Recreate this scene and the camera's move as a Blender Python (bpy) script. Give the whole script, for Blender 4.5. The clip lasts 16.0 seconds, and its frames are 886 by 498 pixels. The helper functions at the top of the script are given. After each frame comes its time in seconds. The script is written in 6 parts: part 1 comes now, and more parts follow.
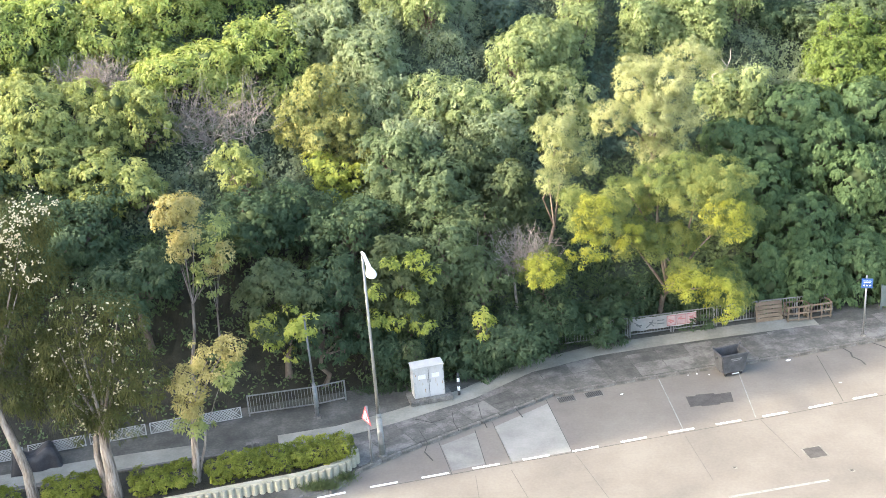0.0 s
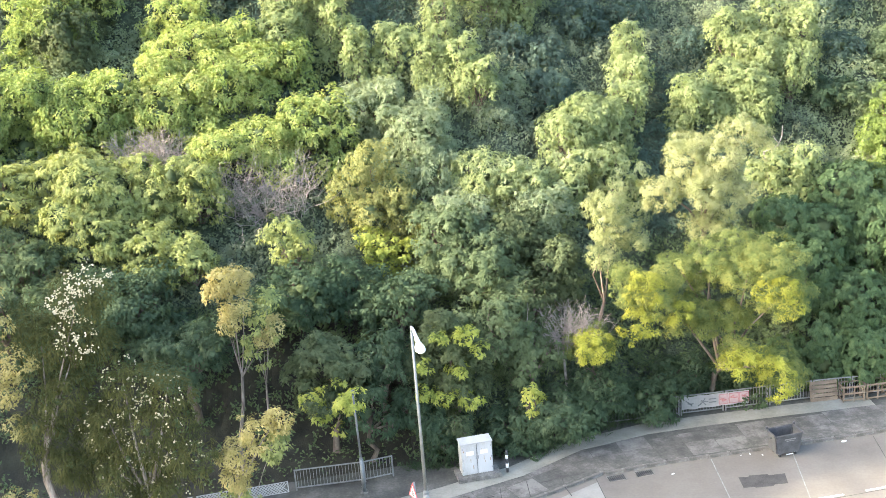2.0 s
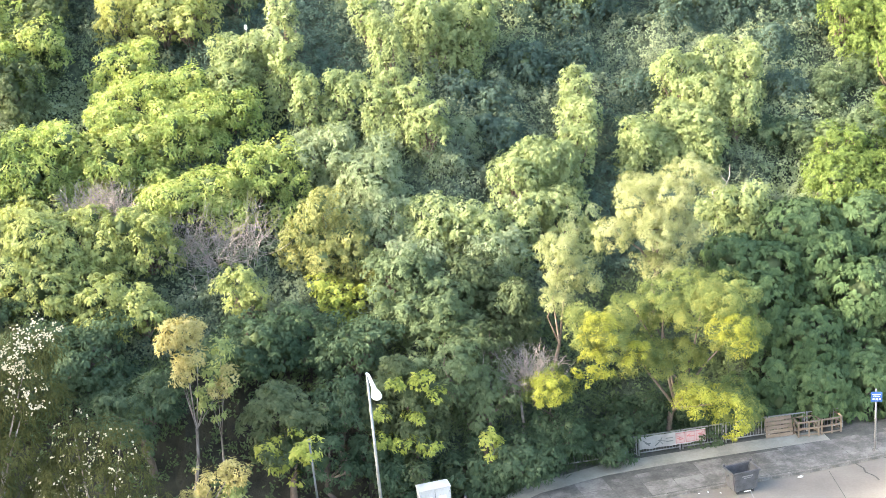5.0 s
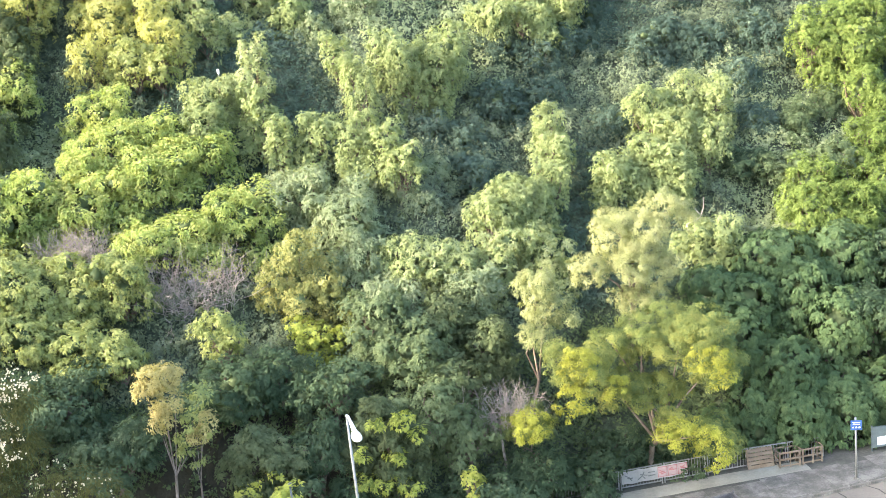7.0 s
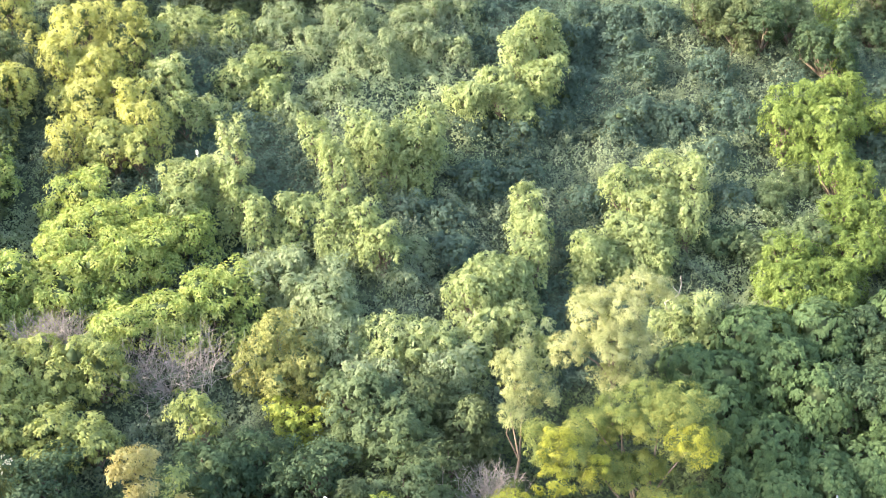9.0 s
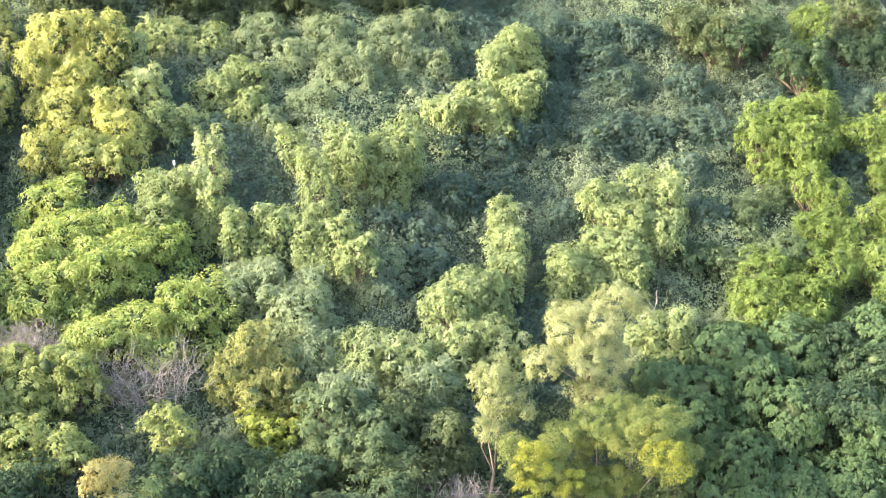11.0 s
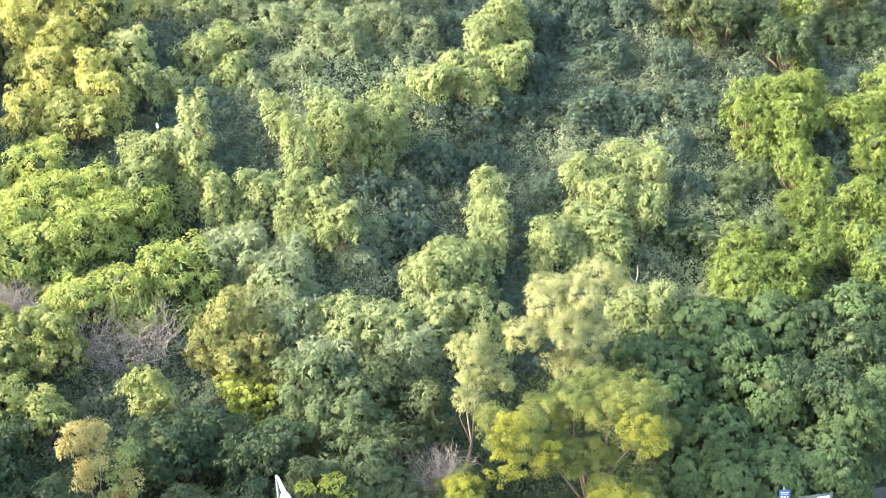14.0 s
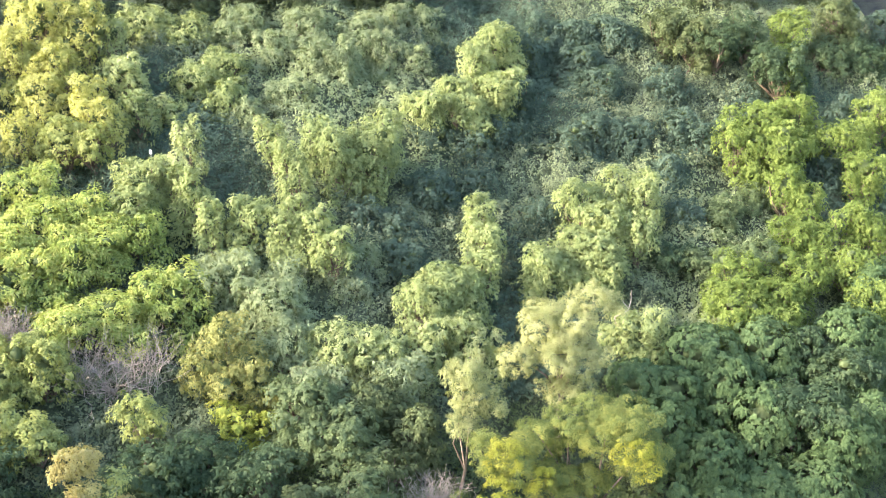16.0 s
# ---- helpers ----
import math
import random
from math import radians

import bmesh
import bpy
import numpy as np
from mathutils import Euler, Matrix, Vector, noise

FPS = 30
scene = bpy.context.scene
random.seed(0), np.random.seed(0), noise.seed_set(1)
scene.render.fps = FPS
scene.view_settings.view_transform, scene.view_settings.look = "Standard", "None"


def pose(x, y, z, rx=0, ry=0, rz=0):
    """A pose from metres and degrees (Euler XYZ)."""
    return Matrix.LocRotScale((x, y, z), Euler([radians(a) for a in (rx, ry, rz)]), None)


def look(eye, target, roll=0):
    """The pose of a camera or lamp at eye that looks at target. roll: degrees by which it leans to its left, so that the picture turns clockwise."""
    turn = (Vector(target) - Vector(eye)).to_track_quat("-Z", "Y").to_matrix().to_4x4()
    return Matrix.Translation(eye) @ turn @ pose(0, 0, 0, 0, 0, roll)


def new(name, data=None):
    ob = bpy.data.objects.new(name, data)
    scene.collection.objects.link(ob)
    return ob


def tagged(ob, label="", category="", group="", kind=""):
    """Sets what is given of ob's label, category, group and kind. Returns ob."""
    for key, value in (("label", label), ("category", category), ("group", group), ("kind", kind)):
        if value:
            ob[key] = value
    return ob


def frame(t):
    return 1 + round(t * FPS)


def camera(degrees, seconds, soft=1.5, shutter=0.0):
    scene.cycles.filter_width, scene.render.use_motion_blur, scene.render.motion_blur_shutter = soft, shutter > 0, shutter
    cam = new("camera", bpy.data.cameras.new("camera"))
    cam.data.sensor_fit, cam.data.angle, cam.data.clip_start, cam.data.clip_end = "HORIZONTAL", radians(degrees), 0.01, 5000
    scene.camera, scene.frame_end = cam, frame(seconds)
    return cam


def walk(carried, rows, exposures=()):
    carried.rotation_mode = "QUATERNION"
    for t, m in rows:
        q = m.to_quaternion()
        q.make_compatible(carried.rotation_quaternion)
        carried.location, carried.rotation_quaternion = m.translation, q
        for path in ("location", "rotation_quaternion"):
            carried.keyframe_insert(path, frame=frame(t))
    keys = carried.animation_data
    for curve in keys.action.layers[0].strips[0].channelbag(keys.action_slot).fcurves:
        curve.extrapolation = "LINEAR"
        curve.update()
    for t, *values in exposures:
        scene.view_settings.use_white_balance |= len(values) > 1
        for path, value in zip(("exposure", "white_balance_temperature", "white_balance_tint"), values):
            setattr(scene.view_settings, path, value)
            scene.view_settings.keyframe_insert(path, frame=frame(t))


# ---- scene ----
FOV, EYE = 40.0, 25.6
cam = camera(FOV, 16.0, soft=0.7)
# seconds, then the turn of the camera at the open window: tilt, lean, heading
PATH = [
    (0.0, 67.94, 3.97, -1.61),
    (0.5, 69.07, 4.58, 0.25),
    (1.0, 70.61, 4.40, 1.54),
    (1.5, 71.20, 4.11, 1.46),
    (2.0, 71.64, 4.34, 0.74),
    (2.5, 71.96, 4.48, -0.46),
    (3.0, 72.51, 4.55, -1.03),
    (3.5, 73.12, 4.78, -1.51),
    (3.7, 73.42, 4.92, -1.70),
    (5.8, 73.70, 4.89, -1.77),
    (6.0, 73.96, 5.18, -2.26),
    (6.5, 74.30, 5.87, -2.74),
    (7.0, 75.26, 5.95, -3.16),
    (7.5, 76.32, 5.73, -3.19),
    (8.0, 76.61, 5.81, -3.52),
    (8.5, 77.72, 5.82, -3.72),
    (9.0, 78.87, 5.98, -4.20),
    (9.2, 79.03, 5.80, -5.13),
    (11.3, 79.41, 5.13, -5.03),
    (11.5, 79.43, 5.22, -4.75),
    (12.0, 79.53, 5.67, -3.93),
    (12.5, 78.79, 4.74, -4.97),
    (13.0, 78.46, 4.29, -6.39),
    (13.5, 78.27, 3.72, -6.38),
    (14.0, 77.93, 3.82, -5.73),
    (14.5, 77.86, 3.60, -5.09),
    (15.0, 78.48, 3.54, -4.67),
    (15.5, 78.93, 3.78, -4.96),
    (16.0, 79.13, 3.80, -6.05),
]
EXPOSURE = [(0.0, 3.24), (1.0, 3.33), (2.0, 3.42), (3.5, 3.56), (6.0, 3.53), (7.5, 3.44), (9.0, 3.37), (16.0, 3.34)]
walk(cam, [(t, pose(0, 0, EYE, rx, ry, rz)) for t, rx, ry, rz in PATH], EXPOSURE)

# ---- light ----
SUN_DIR = Vector((-0.86, -0.215, 0.46)).normalized()
world = bpy.data.worlds.new("sky")
scene.world = world
world.use_nodes = True
wn = world.node_tree
sky = wn.nodes.new("ShaderNodeTexSky")
sky.sky_type, sky.sun_disc = "NISHITA", False
sky.sun_elevation = math.asin(SUN_DIR.z)
sky.sun_rotation = math.atan2(SUN_DIR.x, SUN_DIR.y)
sky.dust_density = 3.5
wn.nodes["Background"].inputs[1].default_value = 0.15
wn.links.new(sky.outputs[0], wn.nodes["Background"].inputs[0])
sun_data = bpy.data.lights.new("sun", "SUN")
sun_data.energy, sun_data.angle, sun_data.color = 1.85, radians(1.5), (1.0, 0.86, 0.64)
sun = new("sun", sun_data)
sun.matrix_world = look(SUN_DIR * 100, (0, 0, 0))


# ---- materials ----
def mat(name):
    m = bpy.data.materials.new(name)
    m.use_nodes = True
    nt = m.node_tree
    nt.nodes.clear()
    out = nt.nodes.new("ShaderNodeOutputMaterial")
    return m, nt, out


def node(nt, kind, **kw):
    n = nt.nodes.new(kind)
    for k, v in kw.items():
        if k in n.inputs:
            n.inputs[k].default_value = v
    return n


def ramp(nt, fac, stops):
    r = nt.nodes.new("ShaderNodeValToRGB")
    el = r.color_ramp.elements
    while len(el) < len(stops):
        el.new(0.5)
    for e, (p, c) in zip(el, stops):
        e.position, e.color = p, (*c, 1)
    nt.links.new(fac, r.inputs[0])
    return r


def leaf_material(name, dark, mid, light, rough=0.7, through_light=0.45, patch=0.5):
    """Leaves: each leaf has its own tone, with drifts of tone over half a metre and over several metres."""
    m, nt, out = mat(name)
    geo, info = nt.nodes.new("ShaderNodeNewGeometry"), nt.nodes.new("ShaderNodeObjectInfo")
    tc = nt.nodes.new("ShaderNodeTexCoord")
    small, big = node(nt, "ShaderNodeTexNoise", Scale=1.6, Detail=2.0), node(nt, "ShaderNodeTexNoise", Scale=0.35, Detail=1.0)
    for n in (small, big):
        nt.links.new(tc.outputs["Object"], n.inputs["Vector"])
    a = node(nt, "ShaderNodeMath")
    a.operation = "MULTIPLY_ADD"
    nt.links.new(geo.outputs["Random Per Island"], a.inputs[0])
    a.inputs[1].default_value = 0.32
    nt.links.new(small.outputs[0], a.inputs[2])
    b = node(nt, "ShaderNodeMath")
    b.operation = "MULTIPLY_ADD"
    nt.links.new(big.outputs[0], b.inputs[0])
    b.inputs[1].default_value = patch
    nt.links.new(a.outputs[0], b.inputs[2])
    c = node(nt, "ShaderNodeMath")
    c.operation = "MULTIPLY_ADD"
    nt.links.new(info.outputs["Random"], c.inputs[0])
    c.inputs[1].default_value = 0.22
    nt.links.new(b.outputs[0], c.inputs[2])
    rng = node(nt, "ShaderNodeMapRange")
    rng.inputs[1].default_value, rng.inputs[2].default_value = 0.56, 1.46
    nt.links.new(c.outputs[0], rng.inputs[0])
    r = ramp(nt, rng.outputs[0], [(0.0, dark), (0.5, mid), (1.0, light)])
    bsdf = node(nt, "ShaderNodeBsdfPrincipled", Roughness=rough)
    bsdf.inputs["Specular IOR Level"].default_value = 0.1
    nt.links.new(r.outputs[0], bsdf.inputs["Base Color"])
    tr = nt.nodes.new("ShaderNodeBsdfTranslucent")
    warm = nt.nodes.new("ShaderNodeMixRGB")
    warm.blend_type = "MULTIPLY"
    warm.inputs[0].default_value = 1.0
    warm.inputs[2].default_value = (1.2, 1.2, 0.75, 1)
    nt.links.new(r.outputs[0], warm.inputs[1])
    nt.links.new(warm.outputs[0], tr.inputs[0])
    mix = nt.nodes.new("ShaderNodeMixShader")
    mix.inputs[0].default_value = through_light
    nt.links.new(bsdf.outputs[0], mix.inputs[1])
    nt.links.new(tr.outputs[0], mix.inputs[2])
    nt.links.new(mix.outputs[0], out.inputs[0])
    return m


def surface(name, stops, scale=2.0, fine=40.0, rough=0.8, metal=0.0, bump=0.3, stretch=(1, 1, 1), depth=0.02, fine_mix=0.35, vary=0.0):
    """A plain surface with blotches at one size, grain at another and fine relief."""
    m, nt, out = mat(name)
    tc = nt.nodes.new("ShaderNodeTexCoord")
    mp = node(nt, "ShaderNodeMapping", Scale=stretch)
    nt.links.new(tc.outputs["Object"], mp.inputs[0])
    n1, n2 = node(nt, "ShaderNodeTexNoise", Scale=scale, Detail=5.0, Roughness=0.6), node(nt, "ShaderNodeTexNoise", Scale=fine, Detail=3.0)
    for n in (n1, n2):
        nt.links.new(mp.outputs[0], n.inputs["Vector"])
    mixv = nt.nodes.new("ShaderNodeMath")
    mixv.operation = "MULTIPLY_ADD"
    nt.links.new(n2.outputs[0], mixv.inputs[0])
    mixv.inputs[1].default_value = fine_mix
    nt.links.new(n1.outputs[0], mixv.inputs[2])
    sub = node(nt, "ShaderNodeMapRange")
    sub.inputs[1].default_value, sub.inputs[2].default_value = 0.3 + fine_mix / 2, 0.7 + fine_mix / 2
    if vary:
        info = nt.nodes.new("ShaderNodeObjectInfo")
        own = nt.nodes.new("ShaderNodeMath")
        own.operation = "MULTIPLY_ADD"
        own.inputs[1].default_value = vary
        nt.links.new(info.outputs["Random"], own.inputs[0])
        nt.links.new(mixv.outputs[0], own.inputs[2])
        mixv = own
        sub.inputs[1].default_value += vary / 2
        sub.inputs[2].default_value += vary / 2
    nt.links.new(mixv.outputs[0], sub.inputs[0])
    k = len(stops) - 1
    r = ramp(nt, sub.outputs[0], [(i / k, c) for i, c in enumerate(stops)])
    bsdf = node(nt, "ShaderNodeBsdfPrincipled", Roughness=rough, Metallic=metal)
    nt.links.new(r.outputs[0], bsdf.inputs["Base Color"])
    bp = node(nt, "ShaderNodeBump", Strength=bump, Distance=depth)
    nt.links.new(n2.outputs[0], bp.inputs["Height"])
    nt.links.new(bp.outputs[0], bsdf.inputs["Normal"])
    nt.links.new(bsdf.outputs[0], out.inputs[0])
    return m


# Blue is raised in several hillside leaf colours to stand in for haze.
LEAF = {
    "olive": leaf_material("olive_leaves", (0.102, 0.137, 0.055), (0.222, 0.254, 0.096), (0.339, 0.357, 0.14)),
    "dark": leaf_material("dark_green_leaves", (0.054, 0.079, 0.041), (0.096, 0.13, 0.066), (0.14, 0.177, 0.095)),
    # Leaf colour darkened in place of shade low down and in gaps.
    "shade": leaf_material("shade_toned_leaves", (0.028, 0.051, 0.028), (0.053, 0.083, 0.045), (0.095, 0.129, 0.073)),
    "mid": leaf_material("green_leaves", (0.048, 0.064, 0.034), (0.082, 0.106, 0.051), (0.122, 0.144, 0.074)),
    "light": leaf_material("light_green_leaves", (0.124, 0.159, 0.072), (0.206, 0.249, 0.113), (0.217, 0.253, 0.119)),
    "bright": leaf_material("bright_green_leaves", (0.109, 0.156, 0.054), (0.23, 0.289, 0.097), (0.406, 0.408, 0.163)),
    # Creeper green is kept dark to mimic shade over the lower right.
    "vine": leaf_material("creeper_leaves", (0.04, 0.071, 0.033), (0.075, 0.118, 0.053), (0.116, 0.163, 0.076)),
    # Dull bluish tone stands in for shade and haze on the slope.
    "vinedark": leaf_material("shade_toned_creeper_leaves", (0.048, 0.074, 0.057), (0.066, 0.101, 0.077), (0.089, 0.125, 0.099)),
    # Base colour lifted to imitate hazy, lightened shade in the hollows.
    "hollow": leaf_material("hazy_hollow_leaves", (0.084, 0.108, 0.067), (0.118, 0.147, 0.097), (0.151, 0.185, 0.126)),
    "lime": leaf_material("yellow_green_leaves", (0.091, 0.126, 0.032), (0.255, 0.29, 0.065), (0.4, 0.409, 0.112)),
    # Wide tone range and the gold below imitate sunlit bits of acacia.
    "acacia": leaf_material("feathery_yellow_leaves", (0.046, 0.073, 0.032), (0.11, 0.143, 0.05), (0.224, 0.24, 0.073), patch=0.8),
    "acacia_gold": leaf_material("feathery_golden_leaves", (0.13, 0.15, 0.03), (0.3, 0.31, 0.055), (0.48, 0.47, 0.1)),
    "acacia_pale": leaf_material("feathery_pale_leaves", (0.117, 0.14, 0.066), (0.224, 0.247, 0.116), (0.328, 0.329, 0.174)),
    "pale": leaf_material("pale_green_leaves", (0.111, 0.143, 0.065), (0.239, 0.282, 0.13), (0.315, 0.341, 0.197)),
    # Lightened to put the mid-slope haze into the leaf colour.
    "greygreen": leaf_material("hazy_grey_green_leaves", (0.129, 0.164, 0.098), (0.183, 0.225, 0.131), (0.196, 0.228, 0.134)),
    "ochre": leaf_material("ochre_leaves", (0.094, 0.103, 0.038), (0.179, 0.192, 0.071), (0.284, 0.285, 0.119)),
    # Sunny and yellow put the slope's sunlight into the leaf colour.
    "sunny": leaf_material("sun_toned_yellow_green_leaves", (0.057, 0.09, 0.024), (0.12, 0.165, 0.046), (0.21, 0.263, 0.083)),
    "yellow": leaf_material("yellow_green_hill_leaves", (0.18, 0.196, 0.07), (0.314, 0.325, 0.113), (0.375, 0.368, 0.148)),
    "gold": leaf_material("golden_leaves", (0.171, 0.151, 0.055), (0.341, 0.298, 0.121), (0.503, 0.449, 0.239)),
    "dry": leaf_material("dry_tan_leaves", (0.199, 0.175, 0.066), (0.326, 0.289, 0.125), (0.427, 0.396, 0.196)),
    "paperbark": leaf_material("dull_narrow_leaves", (0.028, 0.035, 0.012), (0.06, 0.068, 0.023), (0.118, 0.116, 0.043)),
    "hedge": leaf_material("hedge_leaves", (0.043, 0.058, 0.012), (0.115, 0.136, 0.024), (0.230, 0.250, 0.053)),
}
FLOWER = leaf_material("white_flowers", (0.3, 0.27, 0.19), (0.42, 0.38, 0.28), (0.55, 0.51, 0.41))
BARK = surface("bark", [(0.05, 0.035, 0.025), (0.12, 0.09, 0.065), (0.2, 0.16, 0.12)], 3, 30, 0.9, bump=0.6, stretch=(1, 1, 0.25))
PALE_BARK = surface("pale_paper_bark", [(0.06, 0.045, 0.033), (0.18, 0.15, 0.12), (0.312, 0.276, 0.234)], 6, 26, 0.9, bump=1.0, stretch=(1, 1, 0.16), depth=0.05)
TWIG = surface("bare_twig_bark", [(0.13, 0.11, 0.095), (0.22, 0.19, 0.165), (0.32, 0.285, 0.25)], 4, 30, 0.9)
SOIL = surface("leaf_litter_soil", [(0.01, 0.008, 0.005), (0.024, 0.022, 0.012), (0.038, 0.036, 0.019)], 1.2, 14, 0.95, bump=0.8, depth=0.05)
# Leaf mat coloured dark for the shade in gaps between the trees.
LEAF_MAT = surface("shade_dark_leaf_mat", [(0.018, 0.028, 0.013), (0.042, 0.06, 0.03), (0.08, 0.1, 0.05)], 4, 14, 0.9, bump=1.0, depth=0.15)
ROAD = surface("worn_concrete_road", [(0.077, 0.07, 0.059), (0.097, 0.087, 0.072), (0.117, 0.106, 0.088)], 0.35, 9, 0.85, bump=0.15, depth=0.01)
PAVE = surface("stained_concrete_pavement", [(0.025, 0.025, 0.02), (0.048, 0.048, 0.039), (0.089, 0.087, 0.073)], 0.9, 10, 0.9, bump=0.25)
PATH_MAT = surface("smooth_pale_concrete", [(0.119, 0.115, 0.095), (0.161, 0.157, 0.128), (0.201, 0.198, 0.162)], 1.0, 12, 0.85, bump=0.12)


# ---- mesh helpers ----
def mesh_from(name, verts, faces, materials, index=None, smooth=False):
    """verts: n x 3; faces: m x 3 or m x 4."""
    me = bpy.data.meshes.new(name)
    verts, faces = np.asarray(verts, np.float32), np.asarray(faces, np.int32)
    k = faces.shape[1]
    me.vertices.add(len(verts))
    me.vertices.foreach_set("co", verts.ravel())
    me.loops.add(faces.size)
    me.loops.foreach_set("vertex_index", faces.ravel())
    me.polygons.add(len(faces))
    me.polygons.foreach_set("loop_start", np.arange(0, faces.size, k, dtype=np.int32))
    if index is not None:
        me.polygons.foreach_set("material_index", np.asarray(index, np.int32))
    me.polygons.foreach_set("use_smooth", np.full(len(faces), smooth))
    for m in materials:
        me.materials.append(m)
    me.update(calc_edges=True)
    me.validate()
    return me


def thing(name, label, category, group="", kind="", at=(0, 0, 0), rz=0):
    e = new(name)
    e.empty_display_size = 0.2
    e.matrix_basis = pose(*at, 0, 0, rz)
    return tagged(e, label, category, group, kind)


def part(name, bm, material, parent, label="", smooth=False):
    me = bpy.data.meshes.new(name)
    if smooth:
        for f in bm.faces:
            f.smooth = True
    bm.to_mesh(me)
    bm.free()
    me.materials.append(material)
    ob = new(name, me)
    ob.parent = parent
    return tagged(ob, label) if label else ob


def box(bm, cx, cy, cz, sx, sy, sz, bevel=0.0, m=None):
    """Adds a box with its centre and sizes."""
    mm = Matrix.Translation((cx, cy, cz)) @ Matrix.Diagonal((sx, sy, sz, 1))
    if m is not None:
        mm = m @ mm
    vs = bmesh.ops.create_cube(bm, size=1, matrix=mm)["verts"]
    if bevel:
        es = list({e for v in vs for e in v.link_edges})
        bmesh.ops.bevel(bm, geom=es, offset=bevel, segments=2, affect="EDGES", clamp_overlap=True)
    return bm


def rod(bm, a, b, r1, r2=None, sides=10):
    """Adds a round bar from a to b."""
    a, b = Vector(a), Vector(b)
    d = b - a
    q = d.to_track_quat("Z", "Y").to_matrix().to_4x4()
    bmesh.ops.create_cone(bm, cap_ends=True, segments=sides, radius1=r1, radius2=r1 if r2 is None else r2, depth=d.length, matrix=Matrix.Translation((a + b) / 2) @ q)
    return bm


def tube(points, radii, sides=7):
    """Verts and quads of a tapering limb."""
    pts = [Vector(p) for p in points]
    vs, fs = [], []
    for i, p in enumerate(pts):
        d = (pts[min(i + 1, len(pts) - 1)] - pts[max(i - 1, 0)]).normalized()
        u = d.cross(Vector((0.31, 0.95, 0.05))).normalized()
        w = d.cross(u)
        for k in range(sides):
            a = 2 * math.pi * k / sides
            vs.append(p + (u * math.cos(a) + w * math.sin(a)) * radii[i])
    for i in range(len(pts) - 1):
        for k in range(sides):
            fs.append((i * sides + k, i * sides + (k + 1) % sides, (i + 1) * sides + (k + 1) % sides, (i + 1) * sides + k))
    return vs, fs


def join_tubes(name, tubes, material):
    vs, fs = [], []
    for v, f in tubes:
        o = len(vs)
        vs += [tuple(p) for p in v]
        fs += [tuple(i + o for i in q) for q in f]
    return mesh_from(name, vs, fs, [material], smooth=True)


# ---- ground ----
FENCE_X = [-60, -20, -9, -4.7, 0, 5, 8, 12, 18, 25, 60]
FENCE_Y = [33, 43.5, 46, 46.8, 47.2, 49.6, 50.7, 51.4, 52, 53.5, 60]


def fence_y(x):
    return np.interp(x, FENCE_X, FENCE_Y)


def ground(x, y):
    """The hillside's height: level up to the fence, then a steep slope."""
    s = np.maximum(0, np.asarray(y) - fence_y(x) - 1.0)
    return 0.78 * s * (s / (s + 2.5)) - 0.02 * (s <= 0)


def ground_sheet():
    xs = np.concatenate([[-400, -200, -120, -80], np.arange(-60, 61, 1.5), [80, 120, 200, 400]])
    ys = np.concatenate([[-400, -150, -50, 0, 20], np.arange(30, 100, 1.0), [110, 130, 160, 220]])
    X, Y = np.meshgrid(xs, ys)
    Z = ground(X, Y)
    Z = np.minimum(Z, 75)
    w = (Y > fence_y(X) + 2)
    Z = Z + w * 0.25 * np.sin(X * 1.3 + Y * 0.7) * np.sin(Y * 1.1 - X * 0.4)
    v = np.stack([X, Y, Z], -1).reshape(-1, 3)
    nx, ny = len(xs), len(ys)
    i = np.arange(nx * ny).reshape(ny, nx)
    q = np.stack([i[:-1, :-1], i[:-1, 1:], i[1:, 1:], i[1:, :-1]], -1).reshape(-1, 4)
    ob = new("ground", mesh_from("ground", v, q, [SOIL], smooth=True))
    tagged(ob, "dark leaf-littered soil of a steep wooded hillside", "ground", kind="structure")


ground_sheet()

# ---- street materials ----
PALE_PANEL = surface("fresh_concrete", [(0.12, 0.117, 0.104), (0.147, 0.145, 0.129), (0.174, 0.17, 0.152)], 0.8, 10, 0.85, bump=0.1)
ROAD_GREY = surface("grey_concrete_panel", [(0.098, 0.095, 0.083), (0.123, 0.119, 0.105), (0.153, 0.148, 0.13)], 1.2, 10, 0.85, bump=0.15)
SLAB_MAT = surface("cracked_pavement_slab", [(0.033, 0.032, 0.027), (0.064, 0.062, 0.053), (0.125, 0.119, 0.104)], 1.3, 12, 0.9, bump=0.5, vary=0.2)
TARMAC = surface("dark_patch_tarmac", [(0.021, 0.019, 0.017), (0.034, 0.032, 0.028), (0.05, 0.045, 0.041)], 2, 40, 0.95, bump=0.6)
JOINT_PALE = surface("pale_joint_sealant", [(0.096, 0.096, 0.09), (0.144, 0.144, 0.135), (0.18, 0.18, 0.168)], 4, 30, 0.9)
JOINT_FAINT = surface("worn_faint_joint", [(0.06, 0.056, 0.05), (0.085, 0.079, 0.07)], 3, 30, 0.95)
JOINT = surface("dirty_joint", [(0.03, 0.03, 0.027), (0.06, 0.058, 0.05)], 3, 30, 0.95)
PAINT = surface("worn_white_road_paint", [(0.41, 0.402, 0.377), (0.574, 0.566, 0.541), (0.656, 0.648, 0.623)], 3, 40, 0.7, bump=0.2)
KERBSTONE = surface("grimy_kerb_concrete", [(0.048, 0.047, 0.039), (0.095, 0.09, 0.077), (0.162, 0.152, 0.134)], 2.5, 14, 0.9, bump=0.4)
